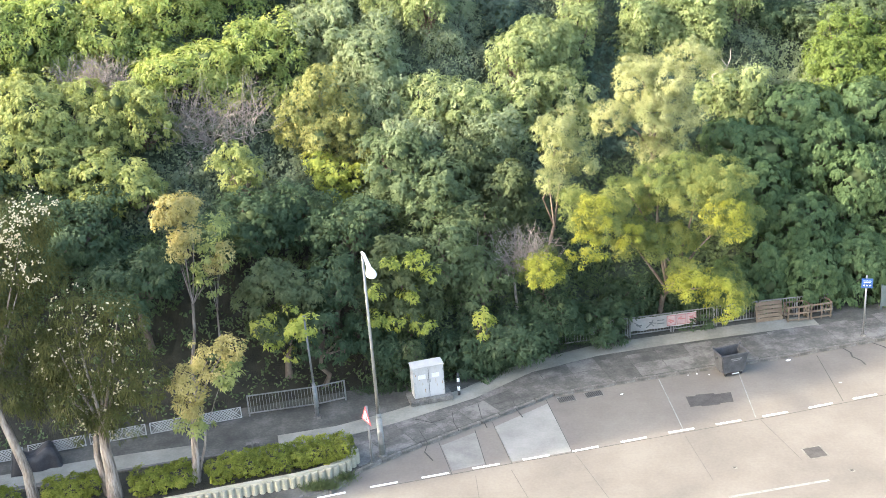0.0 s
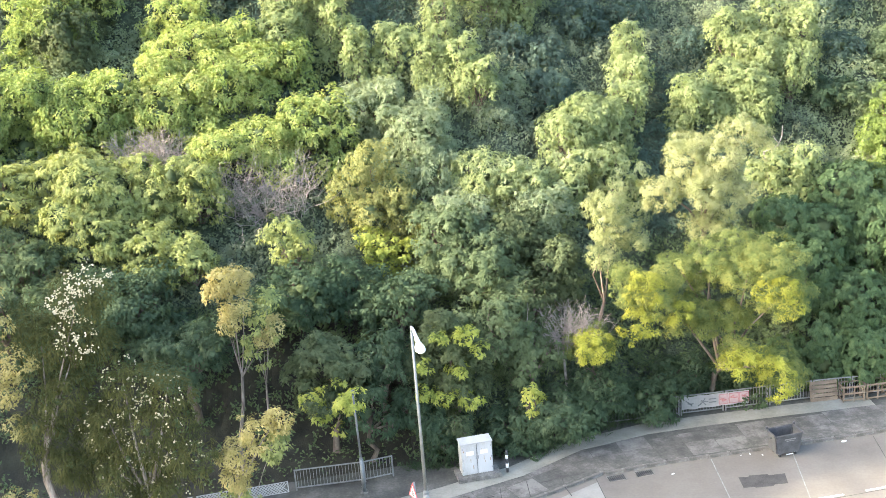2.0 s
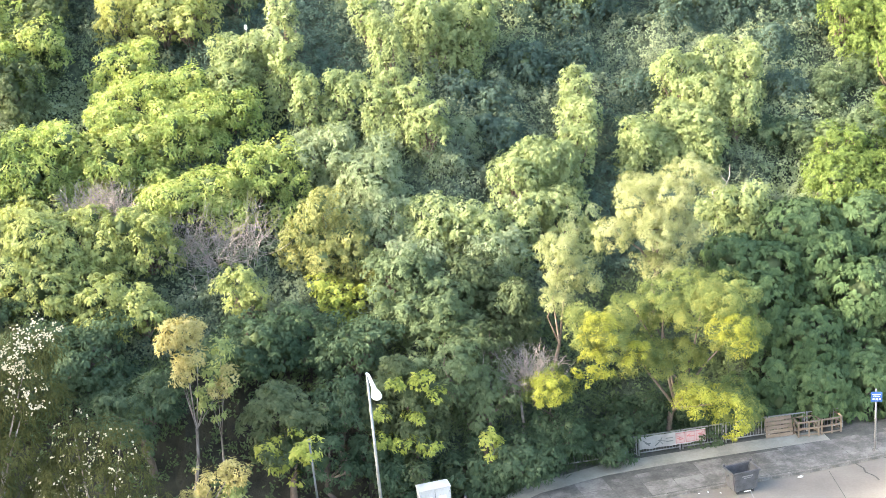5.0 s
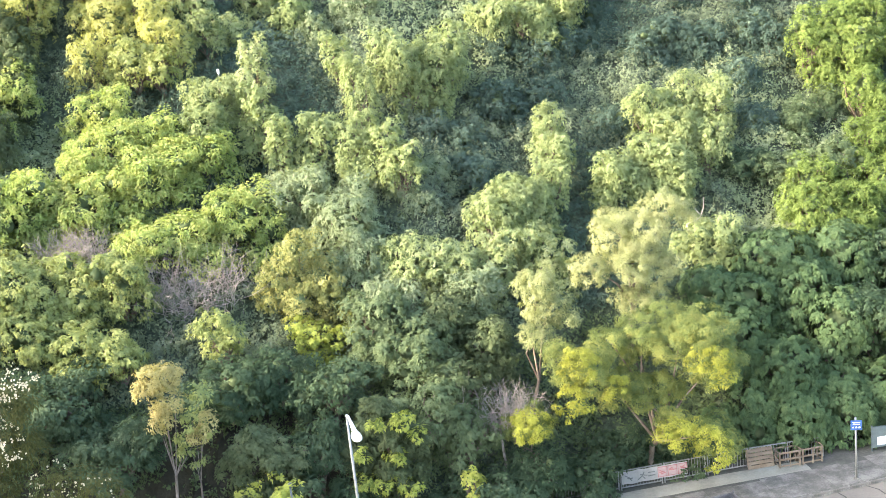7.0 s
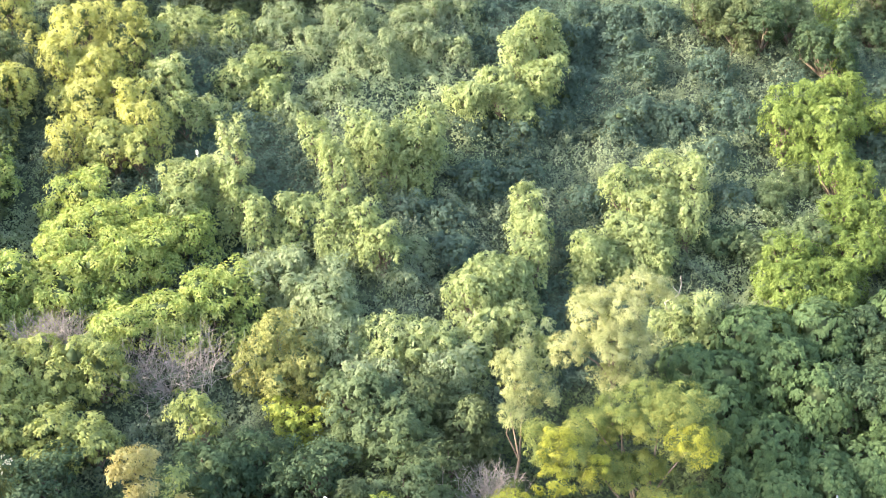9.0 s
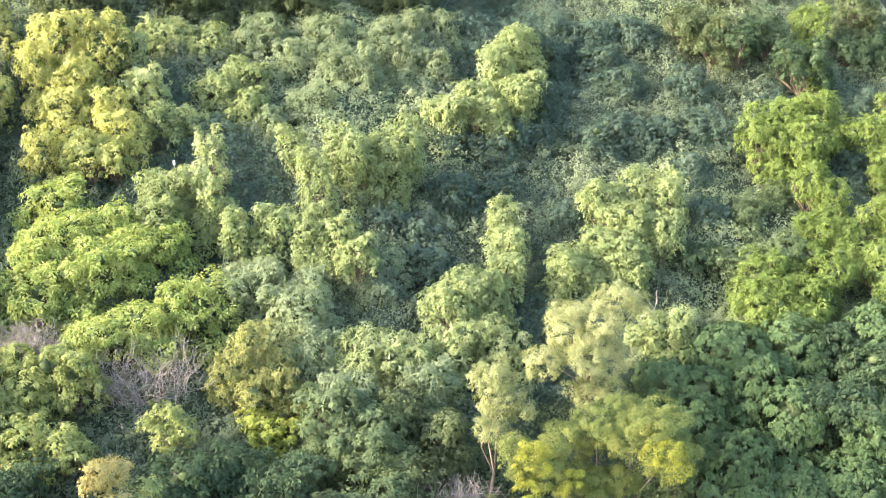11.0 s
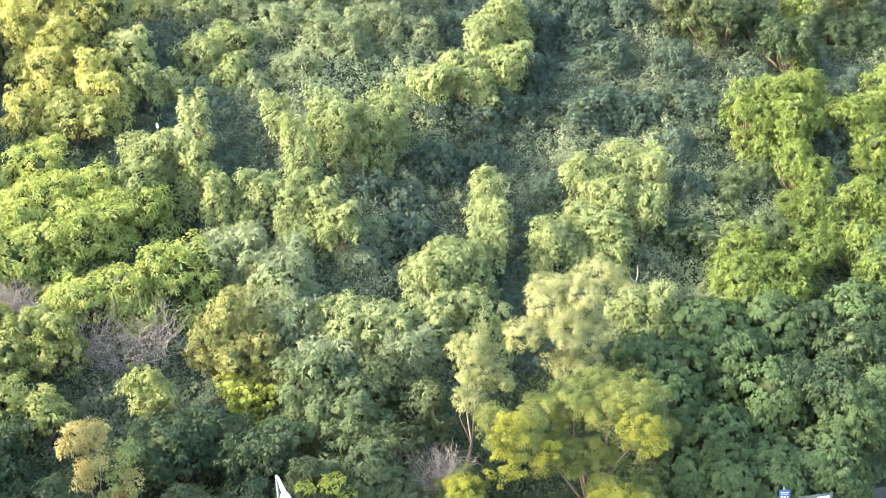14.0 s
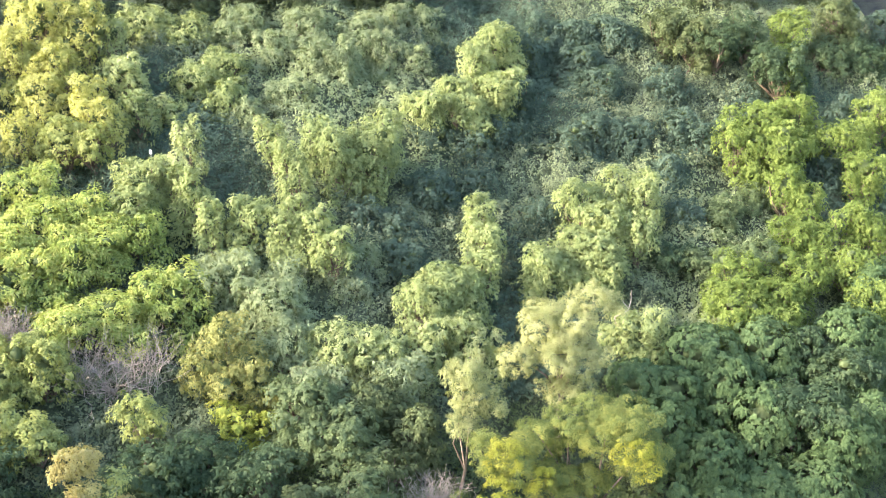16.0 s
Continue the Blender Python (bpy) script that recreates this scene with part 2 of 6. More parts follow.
GALV = surface("weathered_grey_steel", [(0.14, 0.144, 0.14), (0.186, 0.19, 0.186), (0.223, 0.228, 0.223)], 3, 30, 0.5, 0.5, bump=0.1)
POLE = surface("dull_grey_green_pole_paint", [(0.12, 0.128, 0.116), (0.165, 0.173, 0.161), (0.21, 0.217, 0.203)], 3, 30, 0.6, 0.2, bump=0.1)
DARK_STEEL = surface("dark_painted_steel", [(0.09, 0.1, 0.1), (0.14, 0.15, 0.15), (0.2, 0.21, 0.2)], 3, 30, 0.55, 0.3, bump=0.1)
WHITE_METAL = surface("off_white_painted_metal", [(0.278, 0.278, 0.26), (0.332, 0.332, 0.318), (0.359, 0.359, 0.349)], 1.5, 30, 0.5, 0.0, bump=0.08, stretch=(1, 1, 0.3))
RUST = surface("rust_streak", [(0.2, 0.12, 0.07), (0.33, 0.26, 0.2)], 5, 40, 0.9)
WHITE_PLASTIC = surface("white_plastic", [(0.288, 0.288, 0.274), (0.36, 0.36, 0.346)], 2, 20, 0.5)
LAMP_WHITE = surface("white_lamp_housing", [(0.570, 0.578, 0.578), (0.630, 0.637, 0.637)], 3, 20, 0.35)
BIN_GREY = surface("scuffed_dark_grey_plastic", [(0.025, 0.028, 0.030), (0.043, 0.045, 0.048), (0.065, 0.068, 0.070)], 3, 25, 0.5, bump=0.15)
TYRE = surface("black_rubber", [(0.015, 0.015, 0.015), (0.03, 0.03, 0.03)], 5, 30, 0.8)
RED = surface("red_paint", [(0.34, 0.035, 0.04), (0.46, 0.06, 0.06)], 4, 30, 0.5)
FADED_RED = surface("faded_red_print", [(0.22, 0.07, 0.07), (0.32, 0.13, 0.125)], 5, 30, 0.6)
PINK = surface("faded_pink_print", [(0.26, 0.184, 0.179), (0.322, 0.246, 0.24)], 5, 30, 0.6)
BLACK = surface("black_paint", [(0.012, 0.012, 0.012), (0.03, 0.03, 0.03)], 4, 30, 0.5)
BLUE = surface("blue_sign_paint", [(0.009, 0.045, 0.156), (0.015, 0.066, 0.204)], 3, 30, 0.4)
SIGN_WHITE = surface("white_sign_paint", [(0.566, 0.566, 0.551), (0.612, 0.612, 0.604)], 3, 30, 0.45)
TIMBER = surface("weathered_brown_timber", [(0.069, 0.049, 0.032), (0.118, 0.089, 0.059), (0.167, 0.138, 0.1)], 3, 30, 0.85, bump=0.5, stretch=(0.3, 1, 1))
CREAM = surface("cream_ribbed_concrete", [(0.188, 0.178, 0.128), (0.251, 0.24, 0.182), (0.286, 0.275, 0.221)], 1.6, 18, 0.85, bump=0.25)
TARP = surface("black_tarpaulin", [(0.007, 0.007, 0.008), (0.016, 0.015, 0.017), (0.027, 0.026, 0.028)], 2, 16, 0.55, bump=0.5)
SHADE_BLOCK = surface("plain_block_render", [(0.42, 0.4, 0.36), (0.5, 0.48, 0.44)], 0.3, 6, 0.9)
NOTICE = surface("grey_green_board_metal", [(0.065, 0.085, 0.085), (0.095, 0.12, 0.12)], 3, 30, 0.5, 0.2)
PAPER = surface("faded_paper", [(0.440, 0.448, 0.440), (0.560, 0.568, 0.560)], 6, 40, 0.8)


# ---- street structure ----
def slab(name, outline, z0, z1, material, label, category="", kind="structure", bevel=0.0):
    bm = bmesh.new()
    f = bm.faces.new([bm.verts.new((x, y, z1)) for x, y in outline])
    bm.normal_update()
    if f.normal.z < 0:
        bmesh.ops.reverse_faces(bm, faces=[f])
    r = bmesh.ops.extrude_face_region(bm, geom=[f])
    bmesh.ops.translate(bm, verts=[v for v in r["geom"] if isinstance(v, bmesh.types.BMVert)], vec=(0, 0, z0 - z1))
    bmesh.ops.recalc_face_normals(bm, faces=bm.faces)
    me = bpy.data.meshes.new(name)
    bm.to_mesh(me)
    bm.free()
    me.materials.append(material)
    return tagged(new(name, me), label, category, kind=kind)


def offset_line(line, d):
    """The line moved d metres to its left."""
    out = []
    for i, p in enumerate(line):
        a, b = Vector(line[max(i - 1, 0)]), Vector(line[min(i + 1, len(line) - 1)])
        t = (b - a).normalized()
        out.append((p[0] - t.y * d, p[1] + t.x * d))
    return out


def along(line, step, start=0.0):
    """Places every step metres along a line, with the heading there in degrees."""
    out, carry = [], start
    for a, b in zip(line[:-1], line[1:]):
        a, b = Vector(a), Vector(b)
        n = (b - a).length
        s = carry
        while s < n:
            p = a.lerp(b, s / n)
            out.append((p.x, p.y, math.degrees(math.atan2(b.y - a.y, b.x - a.x))))
            s += step
        carry = s - n
    return out


KERB = [(-40, 30.5), (-20, 35.5), (-9, 38.4), (-4.85, 39.55), (-3.82, 40.9), (-2.04, 42.05), (1.24, 43.95), (4.0, 45.6), (7.27, 46.35), (11.85, 47.1), (14.97, 47.6), (19.5, 48.55), (40, 53)]
FENCE = [(float(x), float(y)) for x, y in zip(FENCE_X, FENCE_Y)][1:-1]
INNER = offset_line(KERB, 0.16)
slab("road", offset_line(KERB, 0.05) + [(40, 6), (-40, 6)], -0.2, 0.0, ROAD, "pale worn concrete road with dashed white line", "road")
slab("pavement", offset_line(KERB, 0.1) + [(40, 57)] + [(x, y + 0.5) for x, y in FENCE[::-1]] + [(-40, 39)], -0.2, 0.12, PAVE, "grey stained and broken concrete pavement", "pavement")
PATHS = [[(-24, 40.4), (-18.24, 41.84), (-15.46, 42.41), (-12.59, 42.86), (-10.6, 43.1)], [(-7.3, 43.4), (-4.84, 43.83), (-2.51, 44.73), (0.65, 46.25), (3.27, 48.19), (6.46, 49.34), (9.1, 49.8), (13.11, 50.35), (17, 50.8)]]
for i, (line, half) in enumerate(zip(PATHS, (0.55, 0.5))):
    slab("trim_path_%d" % (i + 1), offset_line(line, half) + offset_line(line, -half)[::-1], 0.05, 0.136, PATH_MAT, "smooth pale concrete strip along the pavement", "path")
slab("trim_road_panel", [(1.56, 43.5), (3.92, 45.1), (4.45, 41.2), (2.03, 40.75)], -0.05, 0.004, PALE_PANEL, "freshly cast pale concrete road panel", "road panel")
slab("trim_road_panel_2", [(-0.66, 42.35), (0.78, 43.2), (1.0, 40.75), (-0.28, 40.45)], -0.05, 0.003, ROAD_GREY, "greyish concrete road panel", "road panel")
slab("trim_road_patch", [(9.7, 44.8), (10.1, 44.78), (10.15, 44.9), (10.9, 44.92), (10.95, 44.82), (11.63, 44.9), (11.55, 44.1), (11.0, 44.06), (10.95, 43.95), (10.2, 43.9), (10.15, 43.98), (9.72, 43.92)], -0.05, 0.005, TARMAC, "dark tarmac patch in the concrete road", "road patch")


def joint(a, b, w=0.035, z=0.004, name="trim_joint", material=None):
    a, b = Vector(a), Vector(b)
    d = (b - a).normalized()
    n = Vector((-d.y, d.x)) * w / 2
    o = [tuple(p) for p in (a + n, b + n, b - n, a - n)]
    return slab(name, o, z - 0.03, z, material or JOINT, "dark dirt-filled joint between concrete panels", "joint")


JOINTS = [((3.9, 45.4), (4.47, 41.1)), ((8.9, 46.5), (9.05, 42.3)), ((12.4, 46.9), (12.1, 42.7)), ((1.5, 43.9), (2.05, 40.7)), ((0.75, 43.4), (1.05, 40.6)), ((-0.75, 42.6), (-0.3, 40.2)), ((16.1, 47.6), (15.9, 43.5)), ((20, 48.3), (19.8, 44.4))]
for i, (a, b) in enumerate(JOINTS):
    joint(a, b, 0.045 if i in (1, 2) else 0.03, material=JOINT_PALE if i in (1, 2) else JOINT)
for a, b in [((-2.9, 39.7), (7.06, 41.6)), ((7.06, 41.6), (13.2, 42.75)), ((13.2, 42.75), (24, 45.1))]:
    joint(a, b, 0.03)
FAINT_JOINTS = [((4.56, 41.02), (5.39, 37.81)), ((1.99, 40.19), (2.46, 38.2)), ((0.6, 39.98), (0.65, 38.44)), ((9.03, 41.7), (9.37, 38.47)), ((12.23, 42.56), (12.97, 39.35))]
for a, b in FAINT_JOINTS:
    joint(a, b, 0.03, 0.0045, material=JOINT_FAINT)
CRACKS = [[(17.4, 48.1), (17.6, 47.6), (17.55, 47.2), (17.8, 46.8), (17.85, 46.4)], [(18.8, 48.4), (19.2, 47.9), (19.3, 47.4)]]
for line in CRACKS:
    for a, b in zip(line[:-1], line[1:]):
        joint(a, b, 0.07, 0.005, "trim_crack", TARMAC)


PAVING_CRACKS = [[(-1.52, 43.45), (-1.19, 42.39), (-1.32, 41.76), (-1.01, 41.09)], [(-0.13, 44.83), (-0.09, 43.88), (0.09, 43.22)], [(0.99, 45.29), (1.07, 44.18), (1.25, 43.28)], [(2.45, 45.8), (2.53, 44.71), (2.76, 43.92)], [(-1.68, 44.4), (-0.98, 44.01), (-0.39, 44.25)], [(1.51, 45.11), (2.04, 45.27), (2.43, 45.56)]]
for line in PAVING_CRACKS:
    for a, b in zip(line[:-1], line[1:]):
        joint(a, b, 0.03, 0.138, "trim_crack", TARMAC)


def dashes():
    """The dashed line along the edge of the lane."""
    xs = np.arange(-4.9, 26, 1.98)
    for i, x in enumerate(xs):
        y = np.interp(x, [-5, -2.9, 1, 5, 9, 13.2, 15.3, 26], [39.35, 39.83, 40.58, 41.3, 42.14, 42.9, 43.35, 45.8])
        s = math.atan2(np.interp(x + 1, [-5, -2.9, 1, 5, 9, 13.2, 15.3, 27], [39.35, 39.83, 40.58, 41.3, 42.14, 42.9, 43.35, 46]) - y, 1)
        bm = bmesh.new()
        box(bm, 0, 0, 0, 1.08, 0.11, 0.012)
        ob = part("road_dash", bm, PAINT, None)
        ob.matrix_basis = pose(x, y, 0.002, 0, 0, math.degrees(s))
        tagged(ob, "short worn white dash painted on the road", "road marking", "dashes of the lane line", "structure")


dashes()
tagged(joint((9.68, 37.31), (13.53, 37.91), 0.12, 0.006, "trim_lane_line", JOINT_PALE), "worn white lane line on the sunlit road", "road marking")


def kerb_stones():
    """Kerb blocks, each with its own edges, along the bent kerb line."""
    blocks = []
    for w in (0.93, 0.9):
        bm = bmesh.new()
        box(bm, 0, 0, 0.0, w, 0.16, 0.3, 0.018)
        me = bpy.data.meshes.new("kerb_stone")
        bm.to_mesh(me)
        bm.free()
        me.materials.append(KERBSTONE)
        blocks.append(me)
    rng = np.random.default_rng(4)
    root = thing("kerb", "weathered concrete kerb of separate grimy stones", "kerb", kind="structure")
    for i, (x, y, a) in enumerate(along(offset_line(KERB[1:], 0.02), 0.94)):
        ob = new("kerb_stone", blocks[i % 2])
        ob.parent = root
        ob.matrix_basis = pose(x, y, -0.015 + rng.normal(0, 0.008), rng.normal(0, 0.7), rng.normal(0, 0.7), a + rng.normal(0, 0.8))


kerb_stones()


def pavement_slabs():
    """Uneven cast slabs between the kerb and the pale strip, each with its own edges."""
    rng = np.random.default_rng(9)
    root = bpy.data.objects["pavement"]
    inner = along(offset_line(KERB[4:], 0.14), 1.35)
    for (x0, y0, a0), (x1, y1, a1) in zip(inner[:-1], inner[1:]):
        depth = 0
        for w in (rng.uniform(1.0, 1.4), rng.uniform(0.7, 1.1)):
            n0 = Vector((-math.sin(radians(a0)), math.cos(radians(a0))))
            n1 = Vector((-math.sin(radians(a1)), math.cos(radians(a1))))
            t = Vector((x1 - x0, y1 - y0)).normalized() * 0.015
            q = [Vector((x0, y0)) + n0 * (depth + 0.015) + t, Vector((x1, y1)) + n1 * (depth + 0.015) - t, Vector((x1, y1)) + n1 * (depth + w - 0.015) - t, Vector((x0, y0)) + n0 * (depth + w - 0.015) + t]
            bm = bmesh.new()
            z = 0.126 + rng.uniform(0, 0.006)
            top = [bm.verts.new((p.x, p.y, z + rng.uniform(-0.003, 0.003))) for p in q]
            low = [bm.verts.new((p.x, p.y, 0.1)) for p in q]
            bm.faces.new(top)
            for i in range(4):
                bm.faces.new((low[i], low[(i + 1) % 4], top[(i + 1) % 4], top[i]))
            part("slab", bm, SLAB_MAT, root)
            depth += w
        if x1 > 24:
            break


pavement_slabs()


def grate(x, y, a, lx, ly, label):
    t = thing("drain_grate", label, "drain grate", at=(x, y, 0), rz=a)
    # Flat black plate stands in for the shade down in the drain.
    bm = bmesh.new()
    box(bm, 0, 0, 0.002, lx, ly, 0.008)
    part("pit_shade_plate", bm, BLACK, t)
    bm = bmesh.new()
    for sx in (-1, 1):
        box(bm, sx * lx / 2, 0, 0.004, 0.04, ly + 0.04, 0.02)
        box(bm, 0, sx * ly / 2, 0.004, lx - 0.04, 0.04, 0.02)
    part("frame", bm, KERBSTONE, t)
    n = 9
    for i in range(n):
        bm = bmesh.new()
        box(bm, -lx / 2 + lx * (i + 0.5) / n, 0, 0.007, 0.03, ly - 0.04, 0.012)
        part("bar", bm, TARMAC, t)


grate(4.75, 45.35, 12, 0.75, 0.45, "dark iron drain grate beside the kerb")
grate(5.95, 45.6, 12, 0.75, 0.45, "dark iron drain grate beside the kerb")


def manhole(x, y, a, s, sy):
    t = thing("manhole_cover", "square iron manhole cover in the road", "manhole cover", at=(x, y, 0), rz=a)
    bm = bmesh.new()
    box(bm, 0, 0, 0.001, s, sy, 0.01, 0.003)
    part("cover", bm, TARMAC, t)
    bm = bmesh.new()
    for k in (-1, 1):
        box(bm, k * s / 2, 0, 0.002, 0.05, sy + 0.05, 0.014)
        box(bm, 0, k * sy / 2, 0.002, s - 0.05, 0.05, 0.014)
    part("frame", bm, KERBSTONE, t)


manhole(13.6, 39.83, 10, 0.75, 0.75)
manhole(10.36, 39.2, 10, 0.14, 0.14)
manhole(14.54, 38.43, 10, 0.16, 0.16)


# ---- street furniture ----
def street_lamp(x, y):
    t = thing("street_lamp", "tall grey street lamp with a white lamp head over the road", "street lamp", at=(x, y, 0.12))
    bm = bmesh.new()
    rod(bm, (0, 0, 0), (0, 0, 0.06), 0.2, 0.2, 14)
    part("base_plate", bm, KERBSTONE, t)
    bm = bmesh.new()
    rod(bm, (0, 0, 0.05), (0, 0, 1.75), 0.125, 0.115, 14)
    rod(bm, (0, 0, 1.75), (0, 0, 1.9), 0.115, 0.075, 14)
    part("base_column", bm, POLE, t, "wider grey base column", True)
    bm = bmesh.new()
    rod(bm, (0, 0, 1.85), (0, 0, 8.75), 0.07, 0.045, 14)
    part("pole", bm, POLE, t, "", True)
    bm = bmesh.new()
    rod(bm, (0, 0, 8.7), (0.1, -0.55, 8.86), 0.05, 0.055, 12)
    rod(bm, (0.1, -0.55, 8.86), (0.36, -2.1, 8.94), 0.05, 0.085, 12)
    part("arm", bm, LAMP_WHITE, t, "white tapering arm", True)
    bm = bmesh.new()
    bmesh.ops.create_uvsphere(bm, u_segments=20, v_segments=12, radius=1)
    for v in bm.verts:
        u = v.co.x
        v.co = Vector((u * 0.46, v.co.y * (0.18 + 0.05 * u), v.co.z * (0.11 if v.co.z > 0 else 0.07)))
    head = part("lamp_head", bm, LAMP_WHITE, t, "white oval lamp head", True)
    head.matrix_basis = pose(0.42, -2.5, 8.92, 0, 4, -80)
    bm = bmesh.new()
    bmesh.ops.create_uvsphere(bm, u_segments=16, v_segments=8, radius=1)
    for v in bm.verts:
        v.co = Vector((v.co.x * 0.25 + 0.1, v.co.y * 0.13, v.co.z * 0.05 - 0.055))
    part("lens", bm, SIGN_WHITE, head, "frosted lens", True)
    bm = bmesh.new()
    box(bm, 0, -0.122, 0.85, 0.13, 0.02, 0.55, 0.008)
    part("hatch", bm, GALV, t)


street_lamp(-3.0, 41.76)


def garden_lamp(x, y):
    t = thing("lamp_post", "slim dark grey lamp post half hidden by leaves", "lamp post", at=(x, y, 0.12))
    bm = bmesh.new()
    box(bm, 0, 0, 0.05, 0.32, 0.32, 0.1, 0.02)
    part("footing", bm, KERBSTONE, t)
    bm = bmesh.new()
    rod(bm, (0, 0, 0.1), (0, 0, 1.6), 0.085, 0.075, 12)
    rod(bm, (0, 0, 1.6), (0, 0, 1.72), 0.075, 0.045, 12)
    part("base_column", bm, DARK_STEEL, t, "", True)
    bm = bmesh.new()
    rod(bm, (0, 0, 1.7), (-0.05, 0, 4.6), 0.045, 0.04, 12)
    part("pole", bm, DARK_STEEL, t, "", True)
    bm = bmesh.new()
    rod(bm, (-0.05, 0, 4.6), (-0.05, 0, 4.75), 0.13, 0.09, 12)
    part("lamp_head", bm, DARK_STEEL, t, "", True)


garden_lamp(-5.81, 45.15)


def warning_sign(x, y):
    t = thing("traffic_sign", "triangular red-bordered warning sign on a pale grey pole", "traffic sign", at=(x, y, 0.12), rz=-60)
    bm = bmesh.new()
    rod(bm, (0, 0, 0), (0, 0, 2.55), 0.045, 0.045, 12)
    part("pole", bm, GALV, t, "", True)
    bm = bmesh.new()
    rod(bm, (0, 0, 0), (0, 0, 0.09), 0.1, 0.06, 12)
    part("collar", bm, KERBSTONE, t)

    def tri(s, dy, th):
        bm = bmesh.new()
        c = [(-s / 2, 0, -s * 0.29), (s / 2, 0, -s * 0.29), (0, 0, s * 0.577)]
        f = bm.faces.new([bm.verts.new((a, dy, 2.1 + b)) for a, _, b in c])
        r = bmesh.ops.extrude_face_region(bm, geom=[f])
        bmesh.ops.translate(bm, verts=[v for v in r["geom"] if isinstance(v, bmesh.types.BMVert)], vec=(0, th, 0))
        bmesh.ops.recalc_face_normals(bm, faces=bm.faces)
        return bm
    plate = part("plate", tri(0.8, -0.07, 0.012), RED, t, "red triangular border plate")
    part("face", tri(0.54, -0.076, 0.005), SIGN_WHITE, plate, "white triangular face")
    bm = bmesh.new()
    for sx, h in ((-0.045, 0.05), (0.045, -0.02)):
        box(bm, sx, -0.079, 2.08 + h * 0.4, 0.05, 0.004, 0.2)
        box(bm, sx, -0.0795, 2.08 + h + (0.06 if sx < 0 else -0.06), 0.085, 0.004, 0.035)
    part("symbol", bm, BLACK, plate, "black arrow symbol")


warning_sign(-3.39, 41.24)


def cabinet():
    t = thing("utility_cabinet", "white two-door utility cabinet with dirt streaks on a concrete plinth", "cabinet", at=(-1.08, 46.15, 0.12), rz=13)
    bm = bmesh.new()
    box(bm, 0.03, -0.08, 0.11, 1.85, 1.0, 0.22, 0.03)
    part("plinth", bm, KERBSTONE, t, "rough stained concrete plinth")
    bm = bmesh.new()
    box(bm, 0, 0, 0.93, 1.34, 0.6, 1.42, 0.012)
    part("body", bm, WHITE_METAL, t)
    bm = bmesh.new()
    box(bm, 0, -0.01, 1.665, 1.4, 0.68, 0.05, 0.012)
    part("roof", bm, WHITE_METAL, t, "slightly overhanging metal roof")
    for k in (-1, 1):
        bm = bmesh.new()
        box(bm, k * 0.33, -0.308, 0.93, 0.635, 0.022, 1.32, 0.006)
        d = part("door", bm, WHITE_METAL, t)
        bm = bmesh.new()
        box(bm, k * 0.05, -0.327, 1.0, 0.03, 0.02, 0.16, 0.005)
        part("handle", bm, DARK_STEEL, d)
        bm = bmesh.new()
        box(bm, k * 0.3, -0.322, 1.22, 0.33, 0.006, 0.2)
        part("notice", bm, PAPER, d, "faded paper notice")
        for i in range(3):
            bm = bmesh.new()
            box(bm, k * 0.62, -0.323, 0.45 + 0.5 * i, 0.03, 0.02, 0.09, 0.004)
            part("hinge", bm, GALV, d)
        rng = np.random.default_rng(7 + k)
        for i in range(4):
            bm = bmesh.new()
            h = rng.uniform(0.08, 0.22)
            box(bm, k * rng.uniform(0.12, 0.58), -0.3205, rng.uniform(0.5, 1.5), rng.uniform(0.015, 0.04), 0.004, h)
            part("stain", bm, RUST, d, "rusty streak")
    bm = bmesh.new()
    box(bm, 0, -0.306, 0.93, 0.012, 0.02, 1.34)
    part("seam", bm, BLACK, t)


cabinet()


def marker_post(x, y):
    t = thing("marker_post", "short black and white banded post beside the path", "post", at=(x, y, 0.12))
    z = 0
    for i, h in enumerate((0.24, 0.2, 0.22, 0.18, 0.18)):
        bm = bmesh.new()
        rod(bm, (0, 0, z), (0, 0, z + h), 0.062, 0.062, 12)
        part("band", bm, (BLACK, SIGN_WHITE)[i % 2], t, ("black band", "white band")[i % 2], True)
        z += h
    bm = bmesh.new()
    rod(bm, (0, 0, z), (0, 0, z + 0.04), 0.062, 0.03, 12)
    part("cap", bm, BLACK, t)


marker_post(0.23, 46.2)


